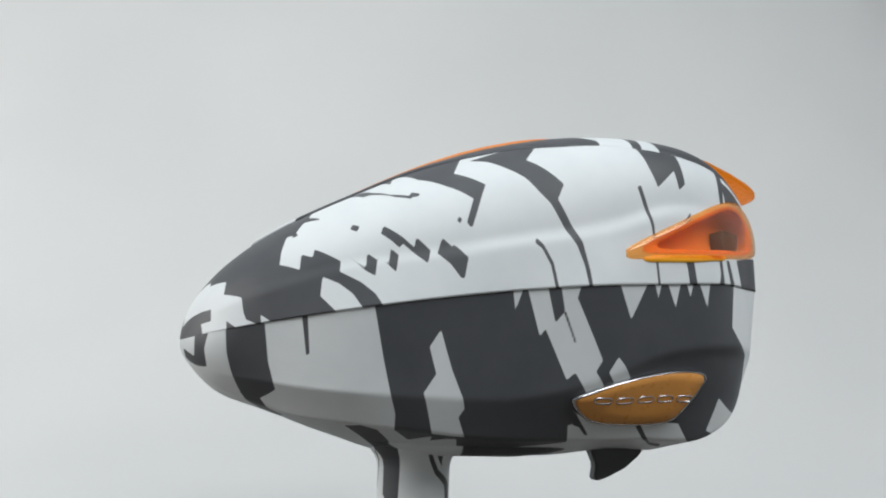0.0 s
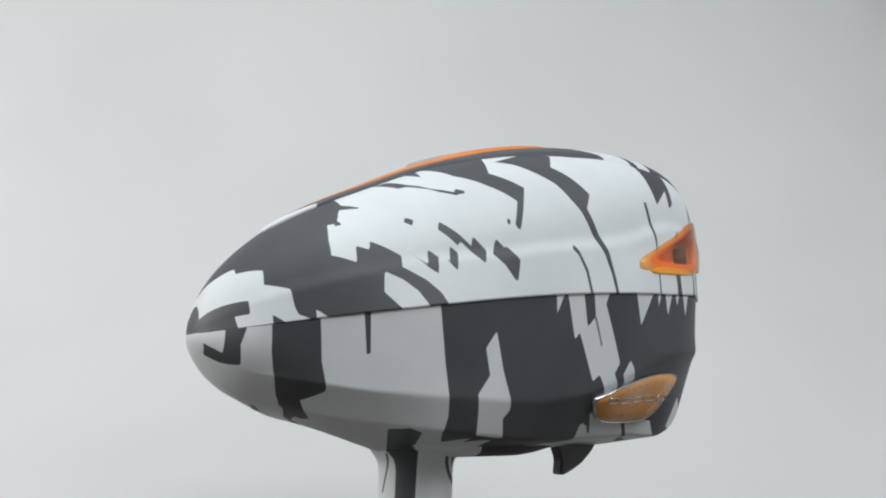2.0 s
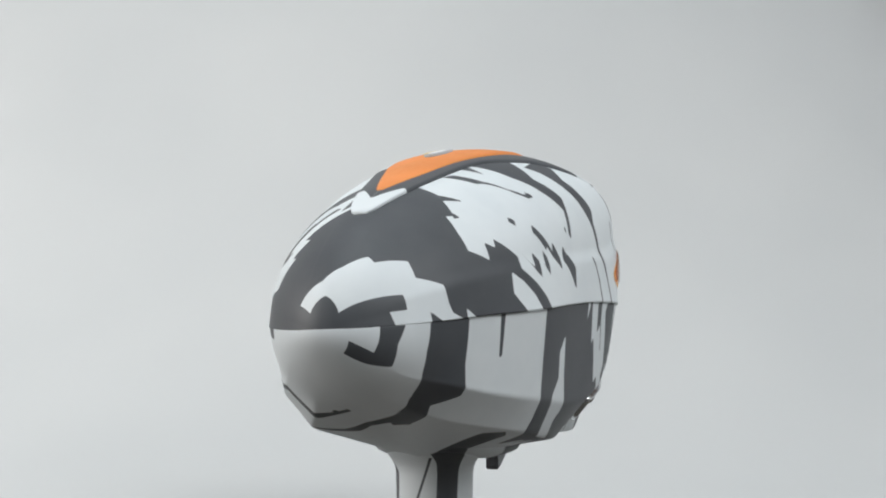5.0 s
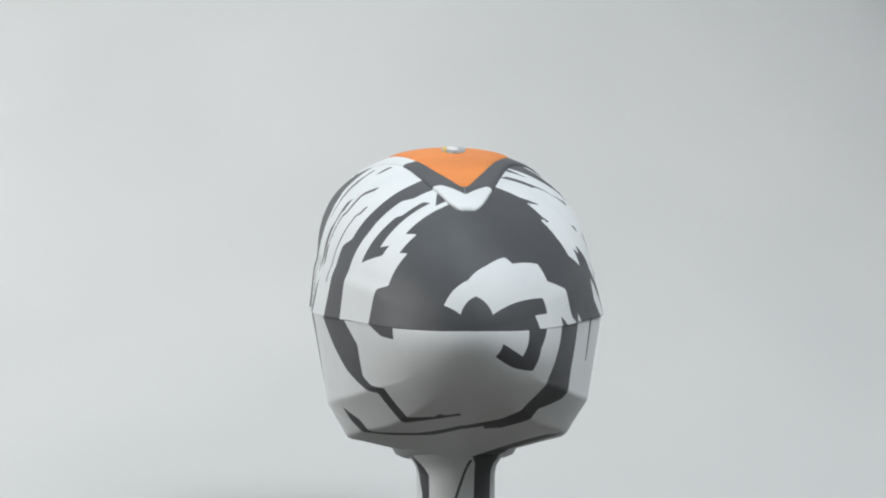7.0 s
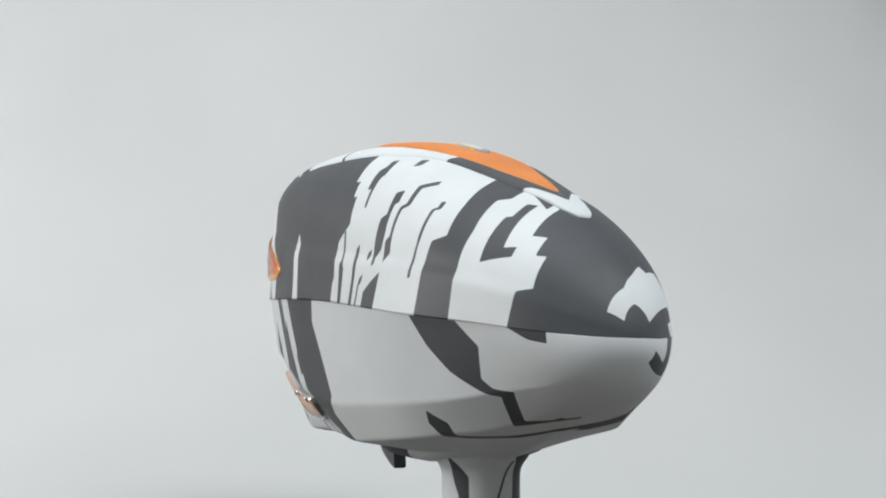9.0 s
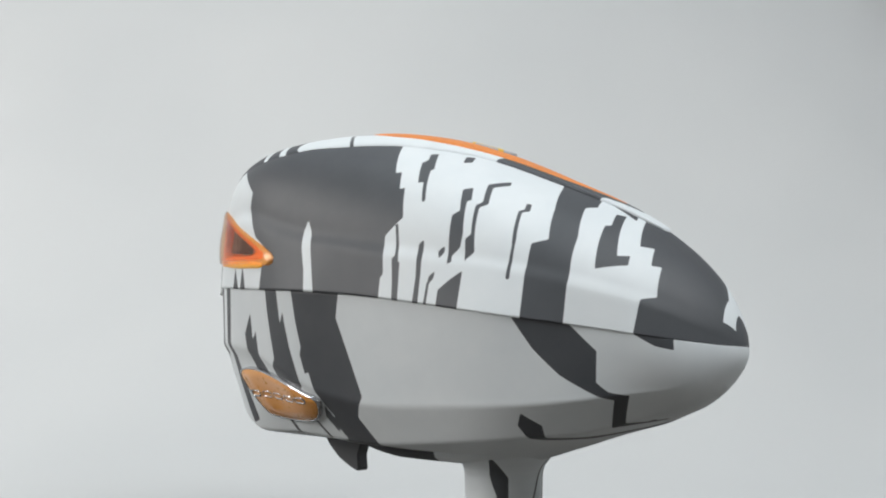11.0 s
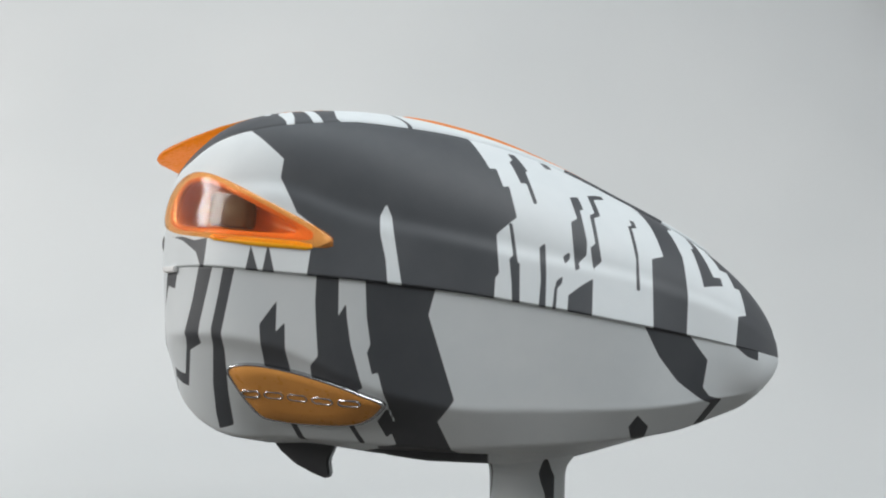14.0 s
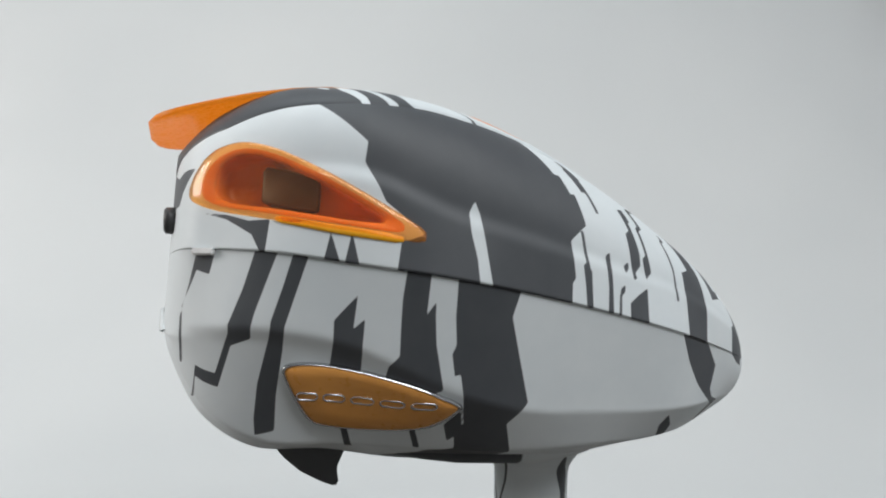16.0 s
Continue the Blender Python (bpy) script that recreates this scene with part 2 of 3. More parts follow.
def on(grid, u, v, lift=0.0):
    """The point of a shell at u degrees along and v across, raised by lift along the normal."""
    def at(uu, vv):
        a = np.clip(uu / 180 * (NPH - 1), 0, NPH - 1 - 1e-6)
        b = np.clip(vv / 2 * (grid.shape[1] - 1), 0, grid.shape[1] - 1 - 1e-6)
        i, j = a.astype(int), b.astype(int)
        s, t = (a - i)[:, None], (b - j)[:, None]
        return (grid[i, j] * (1 - s) + grid[i + 1, j] * s) * (1 - t) + (grid[i, j + 1] * (1 - s) + grid[i + 1, j + 1] * s) * t
    u, v = np.atleast_1d(np.asarray(u, float)), np.atleast_1d(np.asarray(v, float))
    p = at(u, v)
    du = at(np.minimum(u + 1.5, 180), v) - at(np.maximum(u - 1.5, 0), v)
    dv = at(u, np.minimum(v + 0.03, 2)) - at(u, np.maximum(v - 0.03, 0))
    n = np.cross(dv, du)
    if grid is LOWER:
        n = -n
    n /= np.linalg.norm(n, axis=1)[:, None] + 1e-12
    return p + n * np.reshape(lift, (-1, 1)), n


def inside_of(poly, U, V):
    """Signed distance to an outline in the (u, v) chart, about in drawing units; positive inside."""
    ku, kv = 2.3, 95.0
    P = np.array(poly, float) * (ku, kv)
    x, y = U * ku, V * kv
    best, odd = np.full(x.shape, 1e9), np.zeros(x.shape, bool)
    for (x0, y0), (x1, y1) in zip(P, np.roll(P, -1, 0)):
        dx, dy = x1 - x0, y1 - y0
        t = np.clip(((x - x0) * dx + (y - y0) * dy) / (dx * dx + dy * dy + 1e-12), 0, 1)
        best = np.minimum(best, (x - x0 - t * dx) ** 2 + (y - y0 - t * dy) ** 2)
        if y0 != y1:
            odd ^= ((y0 > y) != (y1 > y)) & (x < x0 + (y - y0) * dx / (dy if dy else 1e-12))
    return np.where(odd, 1, -1) * np.sqrt(best)


def print_field(prints, U, V):
    f = np.full(U.shape, -5.0)
    for colour, poly in prints:
        d = inside_of(poly, U, V)
        f = np.maximum(f, d) if colour == "d" else np.minimum(f, -d)
    return np.clip(f, -3, 3)


def chaikin(poly, steps):
    p = np.array(poly, float)
    for _ in range(steps):
        q = np.roll(p, -1, 0)
        p = np.stack([0.75 * p + 0.25 * q, 0.25 * p + 0.75 * q], 1).reshape(-1, 2)
    return p
# ---- end of form


# Outlines in the chart of the shells: (degrees along from the tail, 0 to 2 across).
LAMP = [(17.1, 1.753), (19.6, 1.654), (25.6, 1.587), (33.3, 1.598), (39.6, 1.643), (46.8, 1.699), (55.1, 1.764), (62.8, 1.819), (69.0, 1.864), (70.7, 1.883), (70.6, 1.909), (68.7, 1.917), (60.3, 1.911), (49.5, 1.911), (38.4, 1.892), (24.7, 1.836)]
LAMP_INNER = [(27.4, 1.770), (28.3, 1.674), (33.0, 1.650), (38.9, 1.677), (45.7, 1.728), (55.6, 1.802), (62.6, 1.853), (64.1, 1.873), (60.1, 1.880), (50.2, 1.877), (37.7, 1.852), (29.9, 1.818)]
LAMP_LIP = [(43.1, 1.884), (47.5, 1.892), (55.4, 1.899), (66.5, 1.900), (66.8, 1.925), (61.4, 1.925), (54.5, 1.924), (49.1, 1.917), (43.0, 1.906)]
PLAQUE = [(47.4, 1.618), (48.3, 1.640), (51.4, 1.652), (55.7, 1.655), (60.1, 1.650), (65.2, 1.645), (70.1, 1.637), (73.9, 1.622), (75.9, 1.608), (77.7, 1.600), (79.2, 1.585), (78.7, 1.560), (77.0, 1.514), (74.3, 1.469), (69.4, 1.436), (61.2, 1.414), (55.4, 1.426), (53.4, 1.451), (51.7, 1.492), (50.0, 1.536), (48.3, 1.588)]


def mirrored(poly):
    return [(u, 2 - v) for u, v in poly]


# The printed pattern: "d" lays charcoal, "w" lays white back over it.
UPPER_PRINT = []
LOWER_PRINT = []


def lay(where, colour, *poly):
    where.append((colour, poly))


lay(UPPER_PRINT, "d", (144.9, 2.030), (146.4, 1.776), (149.6, 1.726), (148.8, 1.471), (146.7, 1.510), (145.5, 1.347), (142.9, 1.403), (139.1, 1.098), (137.3, 1.107), (138.2, 1.173), (126.0, 1.100), (130.0, 1.000), (120.0, 0.880), (127.1, 0.859), (128.2, 0.720), (129.2, 0.690), (131.9, 0.557), (134.7, 0.592), (133.6, 0.582), (134.9, 0.454), (135.3, 0.344), (130.7, 0.260), (130.4, 0.356), (128.0, 0.310), (127.6, 0.357), (122.3, 0.241), (122.5, 0.190), (118.3, 0.115), (115.7, 0.052), (113.7, -0.030), (150.0, -0.020), (182.0, -0.020), (182.0, 2.020), (150.0, 2.020))
lay(UPPER_PRINT, "d", (128.2, 0.720), (126.1, 0.622), (126.3, 0.614), (129.6, 0.677))
lay(UPPER_PRINT, "d", (131.4, 0.584), (131.1, 0.533), (132.6, 0.542))
lay(UPPER_PRINT, "w", (167.5, 1.591), (166.0, 1.080), (161.5, 0.868), (156.0, 0.702), (156.3, 0.618), (150.0, 0.457), (150.5, 0.321), (144.8, 0.215), (143.9, 0.095), (143.0, 0.040), (138.3, -0.030), (157.5, -0.030), (158.8, 0.130), (154.5, 0.115), (154.9, 0.241), (160.3, 0.302), (166.8, 0.378), (172.5, 0.437), (170.7, 0.976), (173.3, 1.496))
lay(UPPER_PRINT, "d", (149.0, 0.070), (144.6, -0.030), (140.7, -0.030), (142.5, -0.030), (148.5, -0.030))
lay(UPPER_PRINT, "w", (139.3, 0.053), (135.3, -0.030), (138.9, -0.030))
lay(UPPER_PRINT, "w", (125.9, 0.185), (122.6, 0.132), (119.9, 0.069), (117.3, -0.030), (119.7, -0.030), (122.1, -0.030), (126.2, 0.088))
lay(UPPER_PRINT, "d", (109.5, 0.807), (103.5, 0.820), (97.4, 0.705), (100.2, 0.558), (95.3, 0.437), (96.4, 0.377), (98.4, 0.252), (99.3, 0.281), (97.8, 0.379), (99.9, 0.431), (102.2, 0.483), (106.6, 0.604))
lay(UPPER_PRINT, "d", (119.1, 0.820), (116.6, 0.787), (115.0, 0.667), (112.2, 0.562), (108.9, 0.494), (108.4, 0.514), (107.0, 0.486), (107.3, 0.470), (108.3, 0.478), (108.8, 0.472), (111.4, 0.523), (115.6, 0.650), (117.0, 0.664))
lay(UPPER_PRINT, "d", (113.1, 0.847), (110.6, 0.809), (109.7, 0.819), (111.4, 0.690))
lay(UPPER_PRINT, "d", (119.9, 0.435), (118.6, 0.407), (119.1, 0.376), (120.4, 0.409))
lay(UPPER_PRINT, "d", (100.7, 0.317), (100.1, 0.299), (100.4, 0.281), (101.0, 0.296))
lay(UPPER_PRINT, "d", (114.2, 0.363), (111.0, 0.286), (108.7, 0.222), (108.3, 0.264), (105.8, 0.196), (106.3, 0.142), (108.5, 0.192), (110.8, 0.251), (111.3, 0.234), (113.1, 0.284), (114.7, 0.325))
lay(UPPER_PRINT, "d", (120.8, 0.253), (117.5, 0.180), (117.3, 0.248), (115.4, 0.204), (115.8, 0.132), (117.8, 0.171))
lay(UPPER_PRINT, "d", (112.9, 0.241), (111.5, 0.205), (112.0, 0.131), (113.4, 0.170), (115.2, 0.214), (113.3, 0.177))
lay(UPPER_PRINT, "d", (103.7, 0.238), (101.8, 0.191), (101.6, 0.202), (99.2, 0.141), (99.9, 0.061), (100.6, 0.069), (102.3, 0.125), (104.6, 0.177))
lay(UPPER_PRINT, "d", (96.5, 0.641), (88.4, 0.667), (84.2, 0.612), (86.9, 0.530), (84.2, 0.454), (81.4, 0.373), (82.8, 0.316), (80.7, 0.224), (78.7, 0.150), (77.6, 0.050), (77.1, -0.030), (77.7, -0.030), (78.6, 0.071), (79.8, 0.141), (81.8, 0.206), (84.2, 0.304), (86.0, 0.355), (88.1, 0.430), (91.0, 0.505), (93.8, 0.588))
lay(UPPER_PRINT, "d", (87.2, 0.185), (85.9, 0.155), (84.2, 0.088), (83.1, -0.030), (83.7, -0.030), (84.7, 0.079), (86.2, 0.141), (87.4, 0.164))
lay(UPPER_PRINT, "d", (67.0, 0.339), (66.2, 0.345), (64.8, 0.260), (64.0, 0.205), (63.6, 0.122), (62.7, -0.030), (63.3, -0.030), (64.1, 0.122), (64.6, 0.199), (65.6, 0.256))
lay(UPPER_PRINT, "d", (65.2, 0.526), (63.7, 0.408), (62.3, 0.338), (57.7, 0.409), (56.9, 0.335), (55.1, 0.361), (55.7, 0.488))
lay(UPPER_PRINT, "d", (42.4, 0.500), (38.7, 0.540), (41.2, 0.394), (41.6, 0.336), (43.2, 0.327), (43.3, 0.380))
lay(UPPER_PRINT, "d", (40.2, 0.447), (36.0, 0.455), (30.0, 0.450), (26.4, 0.440), (26.4, 0.428), (40.6, 0.346), (41.0, 0.400))
lay(UPPER_PRINT, "d", (56.4, 0.086), (54.0, 0.082), (52.9, -0.030), (54.3, -0.030), (55.2, -0.030), (55.7, 0.046))
lay(UPPER_PRINT, "d", (56.5, 0.217), (54.3, 0.258), (54.6, 0.224))
lay(UPPER_PRINT, "d", (45.6, 0.090), (44.4, 0.092), (43.6, -0.030), (44.1, -0.030), (46.3, -0.030), (45.2, 0.040))
lay(UPPER_PRINT, "d", (42.6, 0.096), (41.2, 0.099), (38.1, -0.030), (40.5, -0.030))
lay(UPPER_PRINT, "d", (36.9, 0.111), (18.9, 0.193), (18.9, -0.030), (27.1, -0.030), (33.3, -0.030))
lay(UPPER_PRINT, "d", (49.6, 1.498), (59.9, 1.643), (59.5, 1.704), (62.1, 1.773), (63.4, 1.813), (70.4, 1.887), (67.6, 1.913), (66.4, 1.914), (65.7, 2.030), (75.3, 2.030), (83.7, 2.030), (92.1, 2.030), (96.9, 2.030), (97.1, 1.929), (97.7, 1.912), (97.1, 1.778), (100.4, 1.696), (98.9, 1.572), (98.0, 1.586), (96.6, 1.503), (95.5, 1.514), (90.6, 1.316), (74.5, 1.375), (57.7, 1.412))
lay(UPPER_PRINT, "w", (79.0, 1.749), (80.0, 1.790), (80.6, 1.848), (82.5, 2.030), (80.1, 2.030), (79.4, 1.926), (78.3, 1.851), (78.0, 1.793))
lay(UPPER_PRINT, "d", (52.7, 2.030), (54.0, 1.920), (56.6, 2.030))
lay(UPPER_PRINT, "d", (56.5, 2.030), (57.8, 1.911), (59.9, 2.030))
lay(UPPER_PRINT, "d", (24.3, 1.852), (31.4, 1.871), (37.3, 1.900), (42.0, 1.897), (41.2, 2.030), (38.2, 1.947), (31.5, 1.888))
lay(UPPER_PRINT, "d", (2.7, 1.273), (10.1, 1.529), (19.6, 1.621), (14.3, 1.685), (12.3, 1.739), (4.3, 1.671), (2.7, 1.927), (2.7, 1.927), (2.7, 1.500))
lay(UPPER_PRINT, "d", (98.2, 1.352), (99.3, 1.330), (102.0, 1.448), (101.5, 1.454), (103.8, 1.612), (103.2, 1.619), (101.8, 1.527), (100.9, 1.538), (98.7, 1.424), (99.2, 1.398))
lay(UPPER_PRINT, "d", (103.8, 1.283), (105.3, 1.263), (106.2, 1.320), (105.2, 1.348))
lay(UPPER_PRINT, "d", (99.1, 1.723), (99.7, 1.725), (100.7, 1.862), (101.0, 1.863), (101.1, 2.030), (99.9, 2.030), (99.7, 1.932), (99.3, 1.853), (99.9, 1.841))
lay(UPPER_PRINT, "d", (105.2, 1.763), (104.2, 1.786), (104.5, 1.906), (104.1, 2.030), (105.3, 2.030), (105.4, 1.882), (105.3, 1.819))
lay(UPPER_PRINT, "d", (109.4, 1.508), (110.9, 1.481), (111.9, 1.551), (111.2, 1.558), (112.4, 1.704), (112.3, 1.762), (110.9, 1.804), (111.1, 1.825), (110.3, 1.840), (110.0, 1.753), (109.6, 1.641), (110.7, 1.613))
lay(UPPER_PRINT, "d", (108.2, 1.795), (109.4, 1.769), (109.4, 1.796), (108.5, 1.827))
lay(UPPER_PRINT, "d", (112.7, 1.432), (115.5, 1.355), (116.0, 1.384), (113.9, 1.440), (115.0, 1.541), (113.8, 1.572), (115.0, 1.769), (113.7, 1.804), (113.5, 1.824), (113.0, 1.724), (113.9, 1.700), (113.0, 1.565), (113.9, 1.540))
lay(UPPER_PRINT, "d", (108.9, 2.030), (109.1, 1.941), (111.2, 1.894), (113.4, 1.851), (113.1, 2.030))
lay(UPPER_PRINT, "d", (106.8, 1.933), (107.1, 1.896), (108.2, 1.871), (108.0, 1.903))
lay(UPPER_PRINT, "d", (106.3, 2.030), (106.8, 1.919), (107.3, 1.917), (106.9, 2.030))
lay(UPPER_PRINT, "d", (120.8, 1.461), (121.7, 1.454), (122.2, 1.501), (121.1, 1.522), (122.0, 1.668), (122.1, 1.847), (121.4, 1.848), (121.5, 1.700), (120.4, 1.519), (121.2, 1.499))
lay(UPPER_PRINT, "d", (119.1, 1.033), (122.7, 1.219), (125.6, 1.425), (127.4, 1.619), (124.8, 1.665), (124.5, 2.030), (128.1, 2.030), (131.7, 2.030), (132.4, 1.779), (132.0, 1.547), (129.6, 1.313), (131.0, 1.253), (128.1, 1.020), (124.5, 1.033))
lay(UPPER_PRINT, "d", (134.6, 1.224), (136.2, 1.189), (139.9, 1.562), (142.2, 1.519), (142.5, 1.592), (136.7, 1.693), (135.0, 1.384), (135.9, 1.357))
lay(LOWER_PRINT, "d", (167.0, 0.620), (160.6, 0.529), (154.9, 0.416), (156.5, 0.187), (155.1, -0.030), (161.7, -0.030), (161.2, 0.346), (169.4, 0.301))
lay(LOWER_PRINT, "d", (149.1, -0.030), (148.1, 0.219), (146.5, 0.374), (143.9, 0.557), (138.6, 0.825), (142.3, 0.589), (140.0, 0.717), (135.0, 0.901), (131.4, 0.913), (131.5, 0.805), (130.3, 0.869), (137.7, 0.584), (134.3, 0.450), (136.6, 0.264), (138.3, -0.030))
lay(LOWER_PRINT, "d", (142.7, 0.415), (143.2, 0.606), (137.8, 0.819), (133.4, 1.049), (126.8, 1.220), (123.2, 1.385), (124.2, 1.493), (121.8, 1.580), (120.2, 1.515), (121.2, 1.390), (121.6, 1.335), (126.6, 1.140), (131.6, 1.032), (134.6, 0.803), (139.3, 0.602), (140.0, 0.427))
lay(LOWER_PRINT, "d", (129.9, -0.030), (128.7, -0.030), (127.6, 0.205), (128.3, 0.211))
lay(LOWER_PRINT, "d", (116.1, -0.030), (113.4, 0.238), (111.6, 0.389), (110.4, 0.470), (110.1, 0.553), (103.3, 0.795), (92.5, 0.874), (84.6, 0.866), (85.8, 0.762), (76.7, 0.668), (78.2, 0.546), (73.5, 0.584), (51.9, 0.581), (45.9, 0.713), (39.6, 0.648), (42.7, 0.617), (40.1, 0.489), (30.3, 0.633), (24.9, 0.607), (28.8, 0.340), (39.3, 0.176), (38.7, -0.030), (57.9, -0.030), (71.1, -0.030), (81.9, -0.030), (92.1, -0.030), (101.7, -0.030))
lay(LOWER_PRINT, "w", (103.6, 0.124), (101.2, 0.280), (99.0, 0.388), (98.4, 0.435), (99.2, 0.473), (97.4, 0.565), (99.3, 0.563), (103.3, 0.553), (104.9, 0.435), (105.9, 0.369), (103.9, 0.295), (105.4, 0.189))
lay(LOWER_PRINT, "w", (91.5, -0.030), (90.7, 0.074), (89.1, -0.030), (86.1, 0.175), (85.2, 0.147), (80.8, 0.339), (79.3, 0.314), (76.3, 0.408), (73.2, 0.377), (75.4, 0.315), (74.2, 0.275), (79.8, 0.042), (78.9, -0.030), (83.1, -0.030), (81.9, 0.089), (83.5, 0.128), (85.5, -0.030))
lay(LOWER_PRINT, "d", (82.2, 0.089), (81.7, 0.089), (79.4, 0.205), (79.8, 0.207))
lay(LOWER_PRINT, "w", (72.3, -0.030), (68.9, 0.130), (65.1, -0.030))
lay(LOWER_PRINT, "w", (64.5, -0.030), (63.0, 0.051), (62.1, -0.030))
lay(LOWER_PRINT, "w", (61.5, -0.030), (58.5, 0.089), (57.3, -0.030))
lay(LOWER_PRINT, "w", (56.7, -0.030), (54.7, 0.049), (53.7, -0.030))
lay(LOWER_PRINT, "w", (53.1, -0.030), (49.5, 0.092), (48.8, -0.030), (48.9, -0.030))
lay(LOWER_PRINT, "w", (71.0, 0.266), (72.8, 0.322), (70.5, 0.387), (67.0, 0.373), (69.7, 0.295))
lay(LOWER_PRINT, "w", (78.0, 0.483), (73.0, 0.615), (70.9, 0.662), (57.6, 0.771), (46.5, 0.700), (52.3, 0.581), (61.7, 0.592), (71.6, 0.551))
lay(LOWER_PRINT, "w", (76.9, 0.646), (77.4, 0.543), (72.5, 0.644))
lay(LOWER_PRINT, "w", (40.0, 0.492), (30.3, 0.633), (35.1, 0.647), (39.3, 0.660), (42.9, 0.621))
lay(LOWER_PRINT, "d", (62.7, 0.591), (61.3, 0.592), (55.8, 0.734), (52.4, 0.757), (49.7, 0.852), (53.6, 0.815))
lay(LOWER_PRINT, "d", (78.3, 0.502), (77.5, 0.490), (73.0, 0.615), (73.7, 0.616))
lay(LOWER_PRINT, "w", (109.0, 0.700), (107.1, 0.717), (104.5, 0.630), (102.9, 0.590), (102.5, 0.665), (100.1, 0.612), (98.4, 0.606), (95.0, 0.869), (95.0, 1.000), (112.0, 1.000))
lay(LOWER_PRINT, "d", (119.0, 0.624), (116.4, 0.552), (113.0, 0.590), (109.2, 0.770), (106.2, 0.900), (107.0, 1.000), (109.4, 0.985), (112.4, 0.880), (116.6, 0.725))
lay(LOWER_PRINT, "d", (143.1, 2.030), (147.3, 2.030), (153.9, 2.030), (153.8, 1.901), (149.4, 1.926))
lay(LOWER_PRINT, "d", (122.1, 2.030), (131.7, 2.030), (137.1, 1.869), (136.1, 1.693), (137.9, 1.627), (141.6, 1.571), (137.4, 1.340), (139.7, 1.186), (143.1, 1.064), (141.6, 1.047), (134.3, 1.322), (138.4, 1.559), (133.0, 1.679), (129.8, 1.747), (125.8, 1.868))
lay(LOWER_PRINT, "d", (76.2, 2.030), (87.9, 2.030), (86.4, 1.910), (90.6, 1.628), (87.7, 1.533), (89.6, 1.421), (90.6, 1.191), (76.5, 1.020), (70.5, 1.047), (75.7, 1.239), (76.3, 1.333), (80.2, 1.388), (79.6, 1.441), (78.6, 1.415), (77.3, 1.487), (79.7, 1.572), (78.2, 1.695), (77.2, 1.687), (76.4, 1.758), (77.0, 1.788), (76.4, 1.880))
lay(LOWER_PRINT, "d", (67.7, 2.030), (71.7, 2.030), (71.5, 1.870), (72.9, 1.917), (73.0, 1.871), (73.6, 1.779), (74.7, 1.697), (75.6, 1.633), (73.9, 1.610), (66.0, 1.640), (66.1, 1.684), (67.7, 1.725), (67.4, 1.837), (67.3, 1.912))
lay(LOWER_PRINT, "d", (55.9, 1.811), (59.7, 1.901), (59.4, 1.790), (61.3, 1.828), (61.3, 1.737), (61.8, 1.638), (56.2, 1.650), (56.1, 1.740))
lay(LOWER_PRINT, "d", (39.8, 2.030), (44.7, 2.030), (40.2, 1.795), (39.6, 1.745), (39.9, 1.702), (35.4, 1.655), (33.1, 1.479), (26.0, 1.445), (26.1, 1.306), (25.1, 1.157), (25.7, 1.493), (32.0, 1.526), (34.4, 1.700), (34.1, 1.732), (37.2, 1.871))
lay(LOWER_PRINT, "d", (47.7, 2.030), (50.7, 2.030), (46.7, 1.767), (46.9, 1.685), (46.6, 1.524), (47.1, 1.396), (43.0, 1.365), (42.4, 1.425), (42.4, 1.549), (43.8, 1.716), (43.8, 1.777), (45.7, 1.891))
lay(LOWER_PRINT, "d", (23.5, 2.030), (29.7, 2.030), (27.9, 1.899), (23.5, 1.904), (18.6, 1.702), (19.2, 1.590), (20.6, 1.414), (19.6, 1.388), (18.1, 1.543), (17.9, 1.634), (21.0, 1.835))
lay(LOWER_PRINT, "d", (59.6, 1.425), (60.8, 1.425), (63.2, 1.303), (62.0, 1.293))
lay(LOWER_PRINT, "d", (71.4, 1.460), (72.5, 1.460), (74.5, 1.362), (73.5, 1.356))
# thin white line running down from the badge's tip, apart from the camouflage
lay(LOWER_PRINT, "w", (79.0, 1.590), (79.4, 1.590), (80.6, 1.500), (80.2, 1.500))
# a small dark screw hole under the nose
lay(LOWER_PRINT, "d", *((140.4 + 1.0 * math.cos(k * math.pi / 4), 1.17 + 0.028 * math.sin(k * math.pi / 4)) for k in range(8)))
STRIP_PRINT = []
lay(STRIP_PRINT, "d", (60.0, 0.450), (134.0, 0.700), (140.0, 1.000), (100.0, 1.000), (62.0, 1.000))
lay(STRIP_PRINT, "d", (99.0, 1.000), (108.0, 1.030), (109.0, 1.400), (120.0, 1.300), (134.0, 1.200), (140.0, 1.000))
lay(STRIP_PRINT, "w", (128.5, 1.250), (129.5, 1.105), (136.5, 1.000), (130.0, 0.885), (134.0, 0.780), (146.0, 0.900), (146.0, 1.100))
lay(STRIP_PRINT, "d", (0.0, 0.400), (0.0, 1.600), (40.0, 1.600), (70.6, 1.600), (70.3, 1.472), (68.1, 1.448), (66.3, 1.356), (64.0, 1.250), (60.0, 1.000), (60.0, 0.400))
lay(STRIP_PRINT, "w", (54.6, 1.330), (56.4, 1.330), (60.0, 1.462), (61.2, 1.540), (59.8, 1.540), (58.6, 1.485), (55.4, 1.417))
lay(STRIP_PRINT, "w", (50.6, 1.350), (52.6, 1.365), (54.0, 1.420), (51.6, 1.400))
